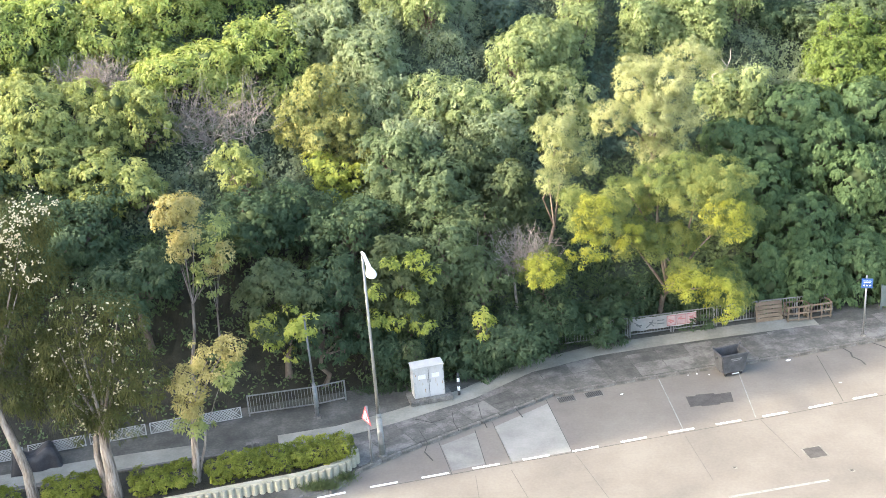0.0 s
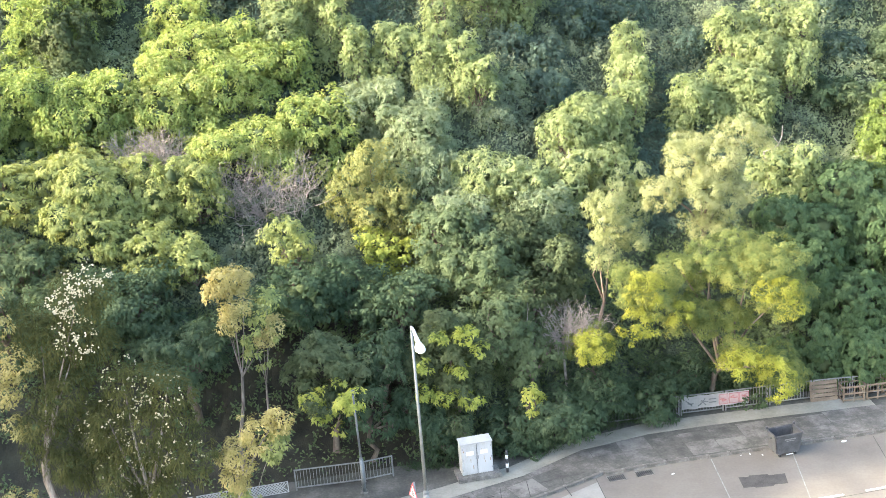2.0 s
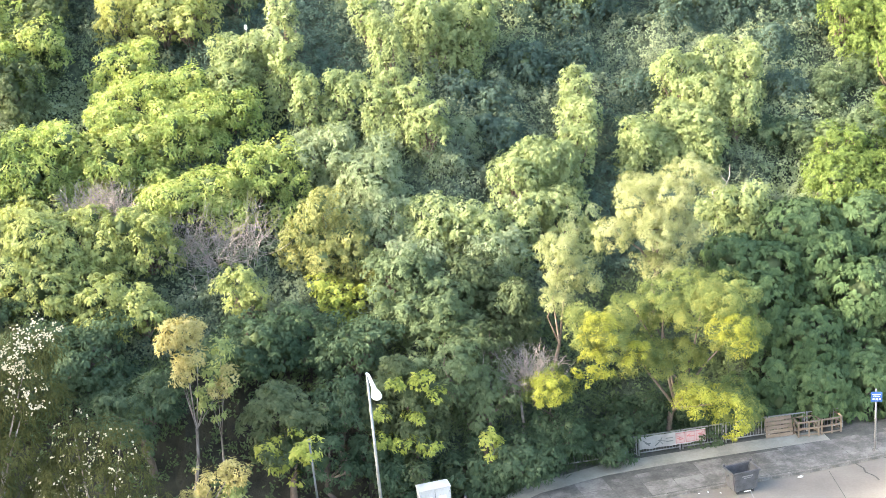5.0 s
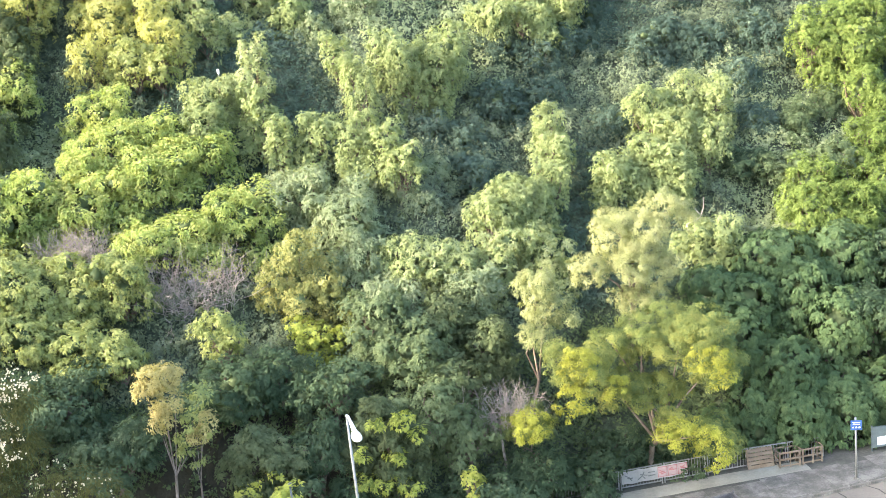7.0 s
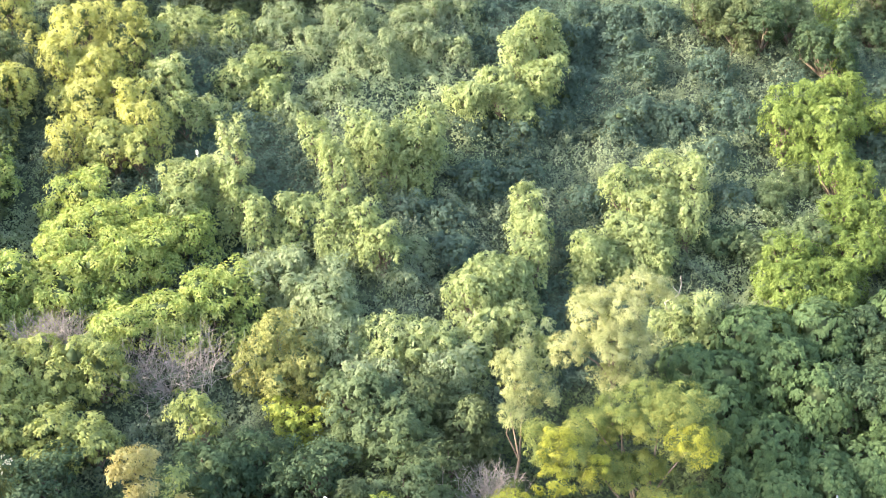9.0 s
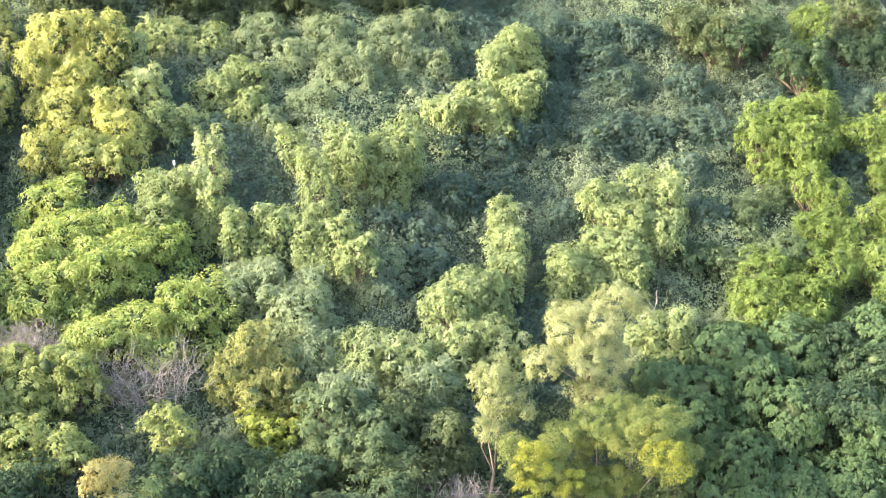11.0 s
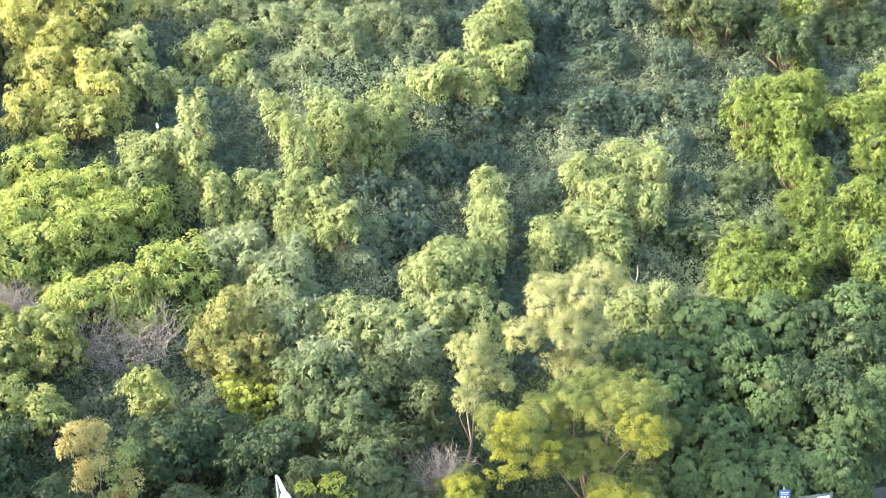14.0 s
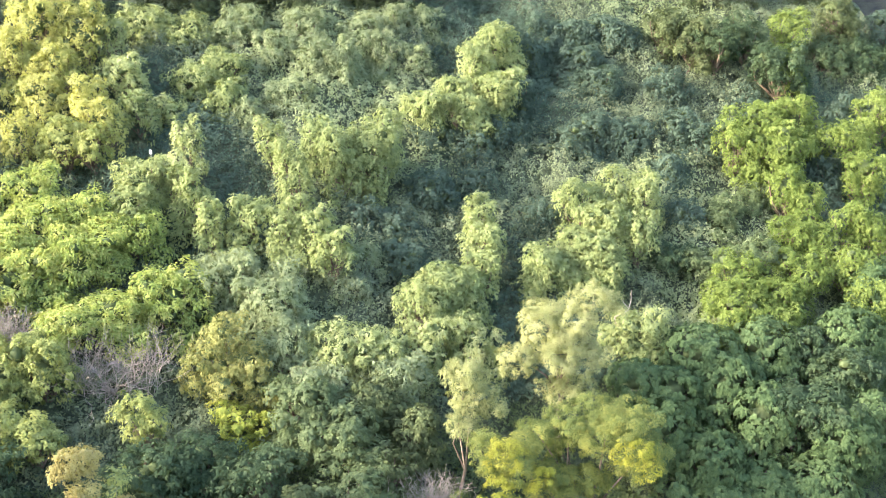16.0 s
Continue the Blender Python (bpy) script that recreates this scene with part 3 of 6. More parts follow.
def waste_bin():
    """A large open four-wheeled bin, tapering towards its foot."""
    t = thing("waste_bin", "large open dark grey wheeled waste bin at the kerb", "waste bin", at=(12.03, 46.62, 0.0), rz=14)
    bm = bmesh.new()
    rings = []
    for z, hx, hy in ((0.2, 0.53, 0.36), (0.95, 0.62, 0.42), (1.05, 0.62, 0.42), (1.05, 0.57, 0.37), (0.9, 0.56, 0.36), (0.27, 0.48, 0.31)):
        rings.append([bm.verts.new((sx * hx, sy * hy, z)) for sx, sy in ((-1, -1), (1, -1), (1, 1), (-1, 1))])
    for a, b in zip(rings[:-1], rings[1:]):
        for i in range(4):
            bm.faces.new((a[i], a[(i + 1) % 4], b[(i + 1) % 4], b[i]))
    bm.faces.new(rings[0][::-1])
    bm.faces.new(rings[-1])
    bmesh.ops.bevel(bm, geom=[e for e in bm.edges if abs(e.verts[0].co.z - e.verts[1].co.z) > 0.3], offset=0.05, segments=2, affect="EDGES", clamp_overlap=True)
    bmesh.ops.recalc_face_normals(bm, faces=bm.faces)
    part("body", bm, BIN_GREY, t)
    bm = bmesh.new()
    for k in (-1, 1):
        box(bm, 0, k * 0.425, 1.05, 1.32, 0.08, 0.07, 0.02)
        box(bm, k * 0.625, 0, 1.05, 0.08, 0.77, 0.07, 0.02)
    part("rim", bm, BIN_GREY, t, "thick rolled rim")
    for k in (-1, 1):
        bm = bmesh.new()
        box(bm, k * 0.63, 0.38, 1.13, 0.07, 0.12, 0.12, 0.02)
        part("lid_hinge", bm, BIN_GREY, t)
        bm = bmesh.new()
        rod(bm, (k * 0.64, -0.05, 0.86), (k * 0.72, -0.05, 0.86), 0.05, 0.04, 10)
        part("trunnion", bm, BIN_GREY, t)
    for i in range(6):
        bm = bmesh.new()
        box(bm, -0.4 + 0.16 * i, -0.385, 0.55, 0.03, 0.03, 0.5, 0.006, Matrix.Rotation(radians(-7), 4, "X"))
        part("rib", bm, BIN_GREY, t)
    bm = bmesh.new()
    box(bm, 0.05, -0.435, 0.86, 0.5, 0.012, 0.05)
    box(bm, 0.05, -0.43, 0.78, 0.36, 0.012, 0.035)
    part("lettering_bar", bm, GALV, t, "pale worn bars of lettering")
    bm = bmesh.new()
    box(bm, -0.6, -0.1, 0.62, 0.012, 0.16, 0.3, 0, Matrix.Rotation(radians(11), 4, "Y"))
    part("sticker", bm, PAPER, t, "pale torn sticker")
    for kx in (-1, 1):
        for ky in (-1, 1):
            bm = bmesh.new()
            rod(bm, (kx * 0.36 - 0.03, ky * 0.25, 0.09), (kx * 0.36 + 0.03, ky * 0.25, 0.09), 0.09, 0.09, 14)
            w = part("wheel", bm, TYRE, t)
            bm = bmesh.new()
            box(bm, kx * 0.36, ky * 0.25, 0.165, 0.11, 0.12, 0.08, 0.01)
            part("castor_fork", bm, GALV, w)
    bm = bmesh.new()
    rod(bm, (-0.1, -0.36, 0.12), (0.2, -0.36, 0.12), 0.022, 0.022, 8)
    part("brake_bar", bm, SIGN_WHITE, t, "white brake bar")


waste_bin()


def railing_panel(a, b, name="railing", h=1.0):
    """One panel of steel railing between two posts, from a to b."""
    a, b = Vector((*a, 0)), Vector((*b, 0))
    d = b - a
    L = d.length
    t = thing(name, "grey galvanised steel pedestrian railing panel at the pavement's edge", "railing", "railing panels", at=(a.x, a.y, 0.12), rz=math.degrees(math.atan2(d.y, d.x)))
    for x in (0.03, L - 0.03):
        bm = bmesh.new()
        box(bm, x, 0, h / 2, 0.06, 0.06, h, 0.006)
        part("post", bm, GALV, t)
    for z in (0.14, h - 0.03):
        bm = bmesh.new()
        box(bm, L / 2, 0, z, L - 0.12, 0.045, 0.05, 0.006)
        part("rail", bm, GALV, t)
    bm = bmesh.new()
    rod(bm, (0, 0, 0.165), (0, 0, h - 0.055), 0.012, 0.012, 6)
    me = bpy.data.meshes.new("bar")
    bm.to_mesh(me)
    bm.free()
    me.materials.append(GALV)
    n = int((L - 0.2) / 0.13)
    for i in range(n):
        o = new("bar", me)
        o.parent = t
        o.matrix_basis = pose(0.06 + (L - 0.12) * (i + 0.5) / n, 0, 0)
    return t


def railing_run(line, step=2.0):
    pts = [Vector(p) for p in line]
    for a, b in zip(pts[:-1], pts[1:]):
        n = max(1, round((b - a).length / step))
        for i in range(n):
            railing_panel(tuple(a.lerp(b, i / n)), tuple(a.lerp(b, (i + 0.97) / n)))


railing_run([(-8.78, 45.71), (-5.87, 46.1), (-4.6, 46.5)])
railing_run([(4.9, 50.0), (8.3, 50.45), (14.5, 51.25), (18.1, 51.5)])


def lattice_panel(x, y, a, L=2.3, h=0.52):
    t = thing("lattice_panel", "low white plastic diamond lattice panel beside the path", "lattice panel", "white lattice panels", at=(x, y, 0.12), rz=a)
    for z in (0.03, h):
        bm = bmesh.new()
        box(bm, L / 2, 0, z, L, 0.03, 0.024, 0.004)
        part("edge", bm, WHITE_PLASTIC, t)
    for xx in (0.02, L - 0.02):
        bm = bmesh.new()
        box(bm, xx, 0, h / 2 + 0.015, 0.04, 0.032, h - 0.06)
        part("edge", bm, WHITE_PLASTIC, t)
    run = h - 0.05
    s = math.sqrt(2) * run
    for k in (-1, 1):
        bm = bmesh.new()
        box(bm, 0, k * 0.006, 0, s, 0.009, 0.034)
        me = bpy.data.meshes.new("slat")
        bm.to_mesh(me)
        bm.free()
        me.materials.append(WHITE_PLASTIC)
        n = int((L - run) / 0.125)
        for i in range(n + 1):
            o = new("slat", me)
            o.parent = t
            o.matrix_basis = pose(run / 2 + (L - run) * i / n, 0, h / 2 + 0.01, 0, k * 45, 0)


for x, y in ((-22.4, 42.45), (-20.0, 43.1), (-17.6, 43.7), (-15.2, 44.25), (-12.8, 44.8), (-11.3, 45.1)):
    lattice_panel(x, y, 13, 2.3 if x != -12.8 else 1.4)


def tarp_cover():
    """A low machine or stack under a black sheet, draped over two humps."""
    bm = bmesh.new()
    nx, ny = 34, 16
    g = []
    for i in range(nx):
        for j in range(ny):
            u, v = i / (nx - 1) * 2 - 1, j / (ny - 1) * 2 - 1
            edge = min(1, 6 * (1 - abs(u))) * min(1, 4 * (1 - abs(v)))
            hump = 0.62 + 0.5 * math.exp(-((u + 0.72) / 0.24) ** 2) + 0.3 * math.exp(-((u - 0.6) / 0.35) ** 2)
            fold = 0.04 * math.sin(9 * u + 3 * v) * (1 - 0.5 * edge) + 0.03 * noise.noise((u * 4, v * 3, 1.7))
            g.append(bm.verts.new((u * (0.95 + 0.06 * (1 - edge)), v * (0.36 + 0.08 * (1 - edge)) + fold, edge * hump + fold * 0.5 * edge)))
    for i in range(nx - 1):
        for j in range(ny - 1):
            bm.faces.new((g[i * ny + j], g[(i + 1) * ny + j], g[(i + 1) * ny + j + 1], g[i * ny + j + 1]))
    ob = part("covered_motorcycle", bm, TARP, None, "", True)
    ob.matrix_basis = pose(-17.05, 42.85, 0.124, 0, 0, 18)
    tagged(ob, "low vehicle under a black tarpaulin beside the path", "covered vehicle")


tarp_cover()


def stub(x, y):
    t = thing("concrete_block", "two small grey concrete stubs behind the hedge", "concrete block", at=(x, y, 0.12), rz=10)
    for k in (0, 1):
        bm = bmesh.new()
        box(bm, k * 0.3, 0, 0.2, 0.22, 0.25, 0.4 + 0.05 * k, 0.02)
        part("stub", bm, KERBSTONE, t)


stub(-8.4, 42.75)

# ---- planter ----
PLANTER = [(-22, 36.2), (-14, 38.2), (-11, 38.95), (-8.5, 39.5), (-6.2, 39.98), (-5.0, 40.4), (-4.3, 40.85), (-3.98, 41.3), (-4.05, 41.75)]
PLANTER_TOP = 0.62


def planter():
    root = thing("planter_wall", "cream ribbed concrete wall of a long curved planter", "planter wall", kind="structure")
    back = [(-4.5, 42.2), (-6.5, 42.1), (-10, 41.9), (-14, 41.2), (-22, 39.2)]
    inner = offset_line(PLANTER, 0.18)
    bm = bmesh.new()
    loop_o, loop_i = PLANTER, inner
    for a0, a1, b0, b1 in zip(loop_o[:-1], loop_o[1:], loop_i[:-1], loop_i[1:]):
        lo = [bm.verts.new((*p, 0)) for p in (a0, a1, b1, b0)]
        hi = [bm.verts.new((*p, PLANTER_TOP)) for p in (a0, a1, b1, b0)]
        bm.faces.new(hi)
        bm.faces.new((lo[0], lo[1], hi[1], hi[0]))
        bm.faces.new((lo[2], lo[3], hi[3], hi[2]))
    bmesh.ops.remove_doubles(bm, verts=bm.verts, dist=0.001)
    bmesh.ops.recalc_face_normals(bm, faces=bm.faces)
    part("wall", bm, CREAM, root)
    bm = bmesh.new()
    rod(bm, (0, 0, 0.02), (0, 0, PLANTER_TOP - 0.06), 0.12, 0.12, 10)
    me = bpy.data.meshes.new("rib")
    bm.to_mesh(me)
    bm.free()
    me.materials.append(CREAM)
    for x, y, a in along(PLANTER, 0.29, 0.1):
        if x > -17:
            o = new("rib", me)
            o.parent = root
            o.matrix_basis = pose(x, y, 0, 0, 0, a)
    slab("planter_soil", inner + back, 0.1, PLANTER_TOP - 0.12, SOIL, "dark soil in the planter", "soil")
    line = [inner[-1]] + back
    bm = bmesh.new()
    for a, b in zip(line[:-1], line[1:]):
        a, b = Vector(a), Vector(b)
        d = b - a
        m = Matrix.Translation((*((a + b) / 2), 0.3)) @ Matrix.Rotation(math.atan2(d.y, d.x), 4, "Z")
        box(bm, 0, 0, 0, d.length + 0.06, 0.14, 0.6, 0.01, m)
    part("back_wall", bm, KERBSTONE, root)


planter()


# ---- banner, timber and signs ----
def banner():
    """Faded banner tied along the railing; its lettering as plain strokes."""
    ang = math.degrees(math.atan2(51.25 - 50.45, 14.5 - 8.3))
    t = thing("banner", "long white and red lettered banner tied to the railing", "banner", at=(8.35, 50.42, 0.12), rz=ang)
    bm = bmesh.new()
    n = 24
    row = [[bm.verts.new((3.15 * i / n, -0.03 + 0.015 * math.sin(i * 1.3), z)) for z in (0.3 + 0.02 * math.sin(i), 0.95 - 0.03 * abs(math.sin(i * 0.5)))] for i in range(n + 1)]
    for a, b in zip(row[:-1], row[1:]):
        bm.faces.new((a[0], b[0], b[1], a[1]))
    bmesh.ops.solidify(bm, geom=bm.faces[:], thickness=0.006)
    sheet = part("sheet", bm, WHITE_PLASTIC, t, "faded white sheet")
    rng = np.random.default_rng(3)
    for i in range(3):
        x0 = 1.72 + 0.48 * i
        bm = bmesh.new()
        box(bm, x0 + 0.22, -0.055, 0.63, 0.45, 0.008, 0.5)
        p = part("square_panel", bm, PINK, sheet, "pale pink square panel")
        bm = bmesh.new()
        for k in range(4):
            m = Matrix.Translation((x0 + 0.22 + rng.uniform(-0.08, 0.08), -0.062, 0.63 + rng.uniform(-0.1, 0.1))) @ Matrix.Rotation(rng.uniform(-1, 1), 4, "Y")
            box(bm, 0, 0, 0, rng.uniform(0.16, 0.28), 0.006, 0.04, 0, m)
        part("stroke", bm, FADED_RED, sheet, "dull red brush strokes")
        for dx, dz, w, h in ((0, 0.24, 0.45, 0.025), (0, -0.24, 0.45, 0.025), (-0.212, 0, 0.025, 0.45), (0.212, 0, 0.025, 0.45)):
            bm = bmesh.new()
            box(bm, x0 + 0.22 + dx, -0.0615, 0.63 + dz, w, 0.006, h)
            part("border_strip", bm, FADED_RED, sheet, "dull red border")
    for i in range(2):
        bm = bmesh.new()
        for k in range(4):
            m = Matrix.Translation((0.35 + 0.6 * i + rng.uniform(-0.1, 0.1), -0.058, 0.6 + rng.uniform(-0.12, 0.12))) @ Matrix.Rotation(rng.uniform(-1.2, 1.2), 4, "Y")
            box(bm, 0, 0, 0, rng.uniform(0.2, 0.36), 0.006, 0.045, 0, m)
        part("stroke", bm, DARK_STEEL, sheet, "dark green strokes")
    for k in range(2):
        bm = bmesh.new()
        box(bm, 1.42, -0.058, 0.55 + 0.16 * k, 0.34, 0.006, 0.05)
        part("text_bar", bm, DARK_STEEL, sheet, "bar of small lettering")


banner()


def plank_stack():
    t = thing("timber_pallet", "weathered brown timber pallet leaning on the railing", "pallet", at=(14.35, 50.95, 0.126), rz=6)
    lean = Matrix.Rotation(radians(-16), 4, "X")
    for i in range(5):
        bm = bmesh.new()
        box(bm, 0.62, 0, 0.1 + 0.19 * i, 1.3, 0.03, 0.165, 0.006, lean)
        part("board", bm, TIMBER, t)
    for x in (0.05, 0.62, 1.2):
        bm = bmesh.new()
        box(bm, x, 0.055, 0.48, 0.08, 0.08, 0.95, 0.006, lean)
        part("bearer", bm, TIMBER, t)


def crate(x, y, rz, w=0.95, d=0.5, h=0.82):
    t = thing("timber_crate", "open slatted brown timber crate frame beside the railing", "crate", "timber crates", at=(x, y, 0.126), rz=rz)
    for kx in (0, 1):
        for ky in (0, 1):
            bm = bmesh.new()
            box(bm, kx * w, ky * d, h / 2, 0.07, 0.07, h, 0.006)
            part("post", bm, TIMBER, t)
    for z in (0.12, h * 0.55, h - 0.05):
        for ky in (0, 1):
            bm = bmesh.new()
            box(bm, w / 2, ky * d - 0.045 + 0.09 * ky, z, w + 0.06, 0.02, 0.075, 0.004)
            part("slat", bm, TIMBER, t)
        for kx in (0, 1):
            bm = bmesh.new()
            box(bm, kx * w - 0.045 + 0.09 * kx, d / 2, z, 0.02, d + 0.06, 0.075, 0.004)
            part("slat", bm, TIMBER, t)
    bm = bmesh.new()
    box(bm, w / 2, -0.065, h / 2, 0.07, 0.02, h - 0.06, 0.004)
    part("slat", bm, TIMBER, t)


plank_stack()
crate(15.75, 50.75, 4)
crate(16.85, 50.85, 8)


def blue_sign():
    t = thing("street_sign", "blue rectangular sign with white lettering bars on a pole", "sign", at=(18.6, 48.9, 0.12), rz=-14)
    bm = bmesh.new()
    rod(bm, (0, 0, 0), (0, 0, 2.95), 0.045, 0.045, 12)
    part("pole", bm, GALV, t, "", True)
    bm = bmesh.new()
    rod(bm, (0, 0, 0), (0, 0, 0.06), 0.14, 0.12, 12)
    part("base_plate", bm, KERBSTONE, t)
    bm = bmesh.new()
    box(bm, 0.02, -0.06, 2.6, 0.48, 0.03, 0.46, 0.01)
    p = part("panel", bm, BLUE, t)
    for z, w, h in ((2.72, 0.34, 0.022), (2.64, 0.28, 0.022), (2.5, 0.36, 0.062)):
        for k in (-1, 0, 1) if h > 0.06 else (0,):
            bm = bmesh.new()
            box(bm, 0.02 + k * 0.13, -0.078, z, 0.07 if h > 0.06 else w, 0.006, h)
            part("lettering_bar", bm, SIGN_WHITE, p, "white bar of lettering")


blue_sign()


def notice_board():
    t = thing("notice_board", "dark grey-green notice board with a white poster", "notice board", at=(20.5, 51.4, 0.12), rz=4)
    for k in (-1, 1):
        bm = bmesh.new()
        box(bm, k * 0.8 + 0.6, 0, 0.64, 0.07, 0.07, 1.28, 0.006)
        part("post", bm, NOTICE, t)
    bm = bmesh.new()
    box(bm, 0.6, -0.02, 0.7, 1.66, 0.06, 1.05, 0.01)
    b = part("board", bm, NOTICE, t)
    bm = bmesh.new()
    box(bm, 0.25, -0.056, 0.5, 0.42, 0.008, 0.42)
    part("poster", bm, PAPER, b, "white poster")
    bm = bmesh.new()
    box(bm, 0.95, -0.056, 0.72, 0.62, 0.008, 0.8)
    part("poster", bm, PAPER, b, "white poster")


notice_board()


def litter():
    rng = np.random.default_rng(11)
    for x, y, z, s in ((14.75, 47.3, 0.0, 0.1), (10.6, 46.7, 0.0, 0.05), (11.1, 46.55, 0.0, 0.04), (10.2, 46.65, 0.0, 0.035), (7.1, 45.4, 0.0, 0.06), (16.3, 45.0, 0.0, 0.05)):
        bm = bmesh.new()
        bmesh.ops.create_icosphere(bm, subdivisions=2, radius=s)
        for v in bm.verts:
            v.co = Vector((v.co.x * 1.4, v.co.y * 0.6, max(v.co.z, -0.2 * s) * 0.45 + 0.09 * s)) * (1 + 0.3 * noise.noise(v.co * 9))
        ob = part("litter", bm, PAPER, None)
        ob.matrix_basis = pose(x, y, z, 0, 0, rng.uniform(0, 180))
        tagged(ob, "crumpled scrap of pale litter on the road", "litter", "scraps of litter")


litter()

# ---- unseen blocks added beside the road, stepped to shape the pavement's shade ----
bm = bmesh.new()
box(bm, -40, 33.175, 11, 20, 0.85, 22.0)
box(bm, -40, 34.1, 12.75, 20, 1.0, 25.5)
box(bm, -40, 36.025, 16.5, 20, 2.85, 33.0)
box(bm, -40, 40.6, 8.75, 20, 6.3, 17.5)
tagged(part("shade_blocks", bm, SHADE_BLOCK, None), "unseen plain blocks added beside the road to shade the pavement", "building", kind="structure")

# ---- leaves and trees ----
def unit(v):
    return v / np.maximum(np.linalg.norm(v, axis=1, keepdims=True), 1e-9)


def leaf_quads(p, nrm, rng, length, width, droop, small=False, jitter=0.28, away=None):
    """A folded rhombic leaf at each place p, facing about nrm, hanging by droop, pointing along away where that is given."""
    n = len(p)
    nrm = unit(nrm + rng.normal(0, jitter, (n, 3)))
    d = rng.normal(0, 1, (n, 3)) if away is None else away + rng.normal(0, 0.35, (n, 3))
    d[:, 2] -= droop
    d = unit(d - nrm * (d * nrm).sum(1, keepdims=True))
    s = np.cross(nrm, d)
    L = length * rng.uniform(0.65, 1.25, (n, 1))
    Wd = width * rng.uniform(0.7, 1.2, (n, 1))
    fold = nrm * Wd * 0.25
    if small:
        v = np.stack([p + s * Wd * 0.5, p - s * Wd * 0.5, p + d * L - nrm * L * 0.1], 1)
        return v.reshape(-1, 3), np.arange(3 * n).reshape(n, 3)
    v = np.stack([p, p + d * L * 0.45 + s * Wd * 0.5 + fold, p + d * L - nrm * L * 0.12, p + d * L * 0.45 - s * Wd * 0.5 + fold], 1)
    return v.reshape(-1, 3), np.arange(4 * n).reshape(n, 4)


def wobble(d, seed, k=2.6):
    """Smooth uneven swelling over the directions d."""
    r = np.random.default_rng(seed)
    out = np.zeros(len(d))
    for i in range(6):
        a = r.normal(0, 1, 3) * k * (1 + 0.35 * i)
        out += np.sin(d @ a + r.uniform(0, 6.28)) / (1 + 0.5 * i)
    return out / 2.6


ICO = {}


def ico(level):
    if level not in ICO:
        bm = bmesh.new()
        bmesh.ops.create_icosphere(bm, subdivisions=level, radius=1)
        ICO[level] = (np.array([v.co[:] for v in bm.verts]), np.array([[v.index for v in f.verts] for f in bm.faces]))
        bm.free()
    return ICO[level]


# kind: leaf length, leaf width, tufts to the square metre, leaves to the tuft, tuft size, droop, hang
HABIT = {
    "olive": (0.175, 0.095, 25, 8, 0.12, 0.5, 0.0),
    "dark": (0.175, 0.1, 24, 8, 0.13, 0.5, 0.0),
    "shade": (0.178, 0.1, 24, 8, 0.14, 0.6, 0.1),
    "mid": (0.17, 0.11, 26, 8, 0.12, 0.5, 0.4),
    "light": (0.16, 0.11, 30, 8, 0.15, 0.6, 0.9),
    "bright": (0.2, 0.1, 18, 8, 0.15, 0.4, 0.2),
    "vine": (0.17, 0.12, 36, 8, 0.14, 1.4, 0.25),
    "vinedark": (0.17, 0.11, 27, 8, 0.16, 0.6, 0.9),
    "lime": (0.17, 0.11, 26, 8, 0.11, 0.5, 0.0),
    "acacia": (0.13, 0.04, 34, 13, 0.13, 0.3, 0.0),
    "acacia_gold": (0.13, 0.04, 34, 13, 0.13, 0.3, 0.0),
    "acacia_pale": (0.13, 0.04, 34, 13, 0.14, 0.3, 0.0),
    "pale": (0.17, 0.085, 28, 8, 0.13, 0.5, 0.4),
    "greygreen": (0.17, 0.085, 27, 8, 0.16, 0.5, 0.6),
    "ochre": (0.14, 0.08, 30, 8, 0.13, 0.6, 0.2),
    "sunny": (0.16, 0.1, 28, 8, 0.14, 0.6, 0.7),
    "yellow": (0.17, 0.09, 26, 8, 0.14, 0.5, 0.5),
    "gold": (0.12, 0.075, 34, 10, 0.12, 0.4, 0.1),
    "dry": (0.13, 0.07, 34, 8, 0.12, 0.5, 0.0),
    "paperbark": (0.24, 0.04, 16, 9, 0.15, 1.0, 0.3),
    "hedge": (0.09, 0.055, 80, 9, 0.05, 0.1, 0.0),
}


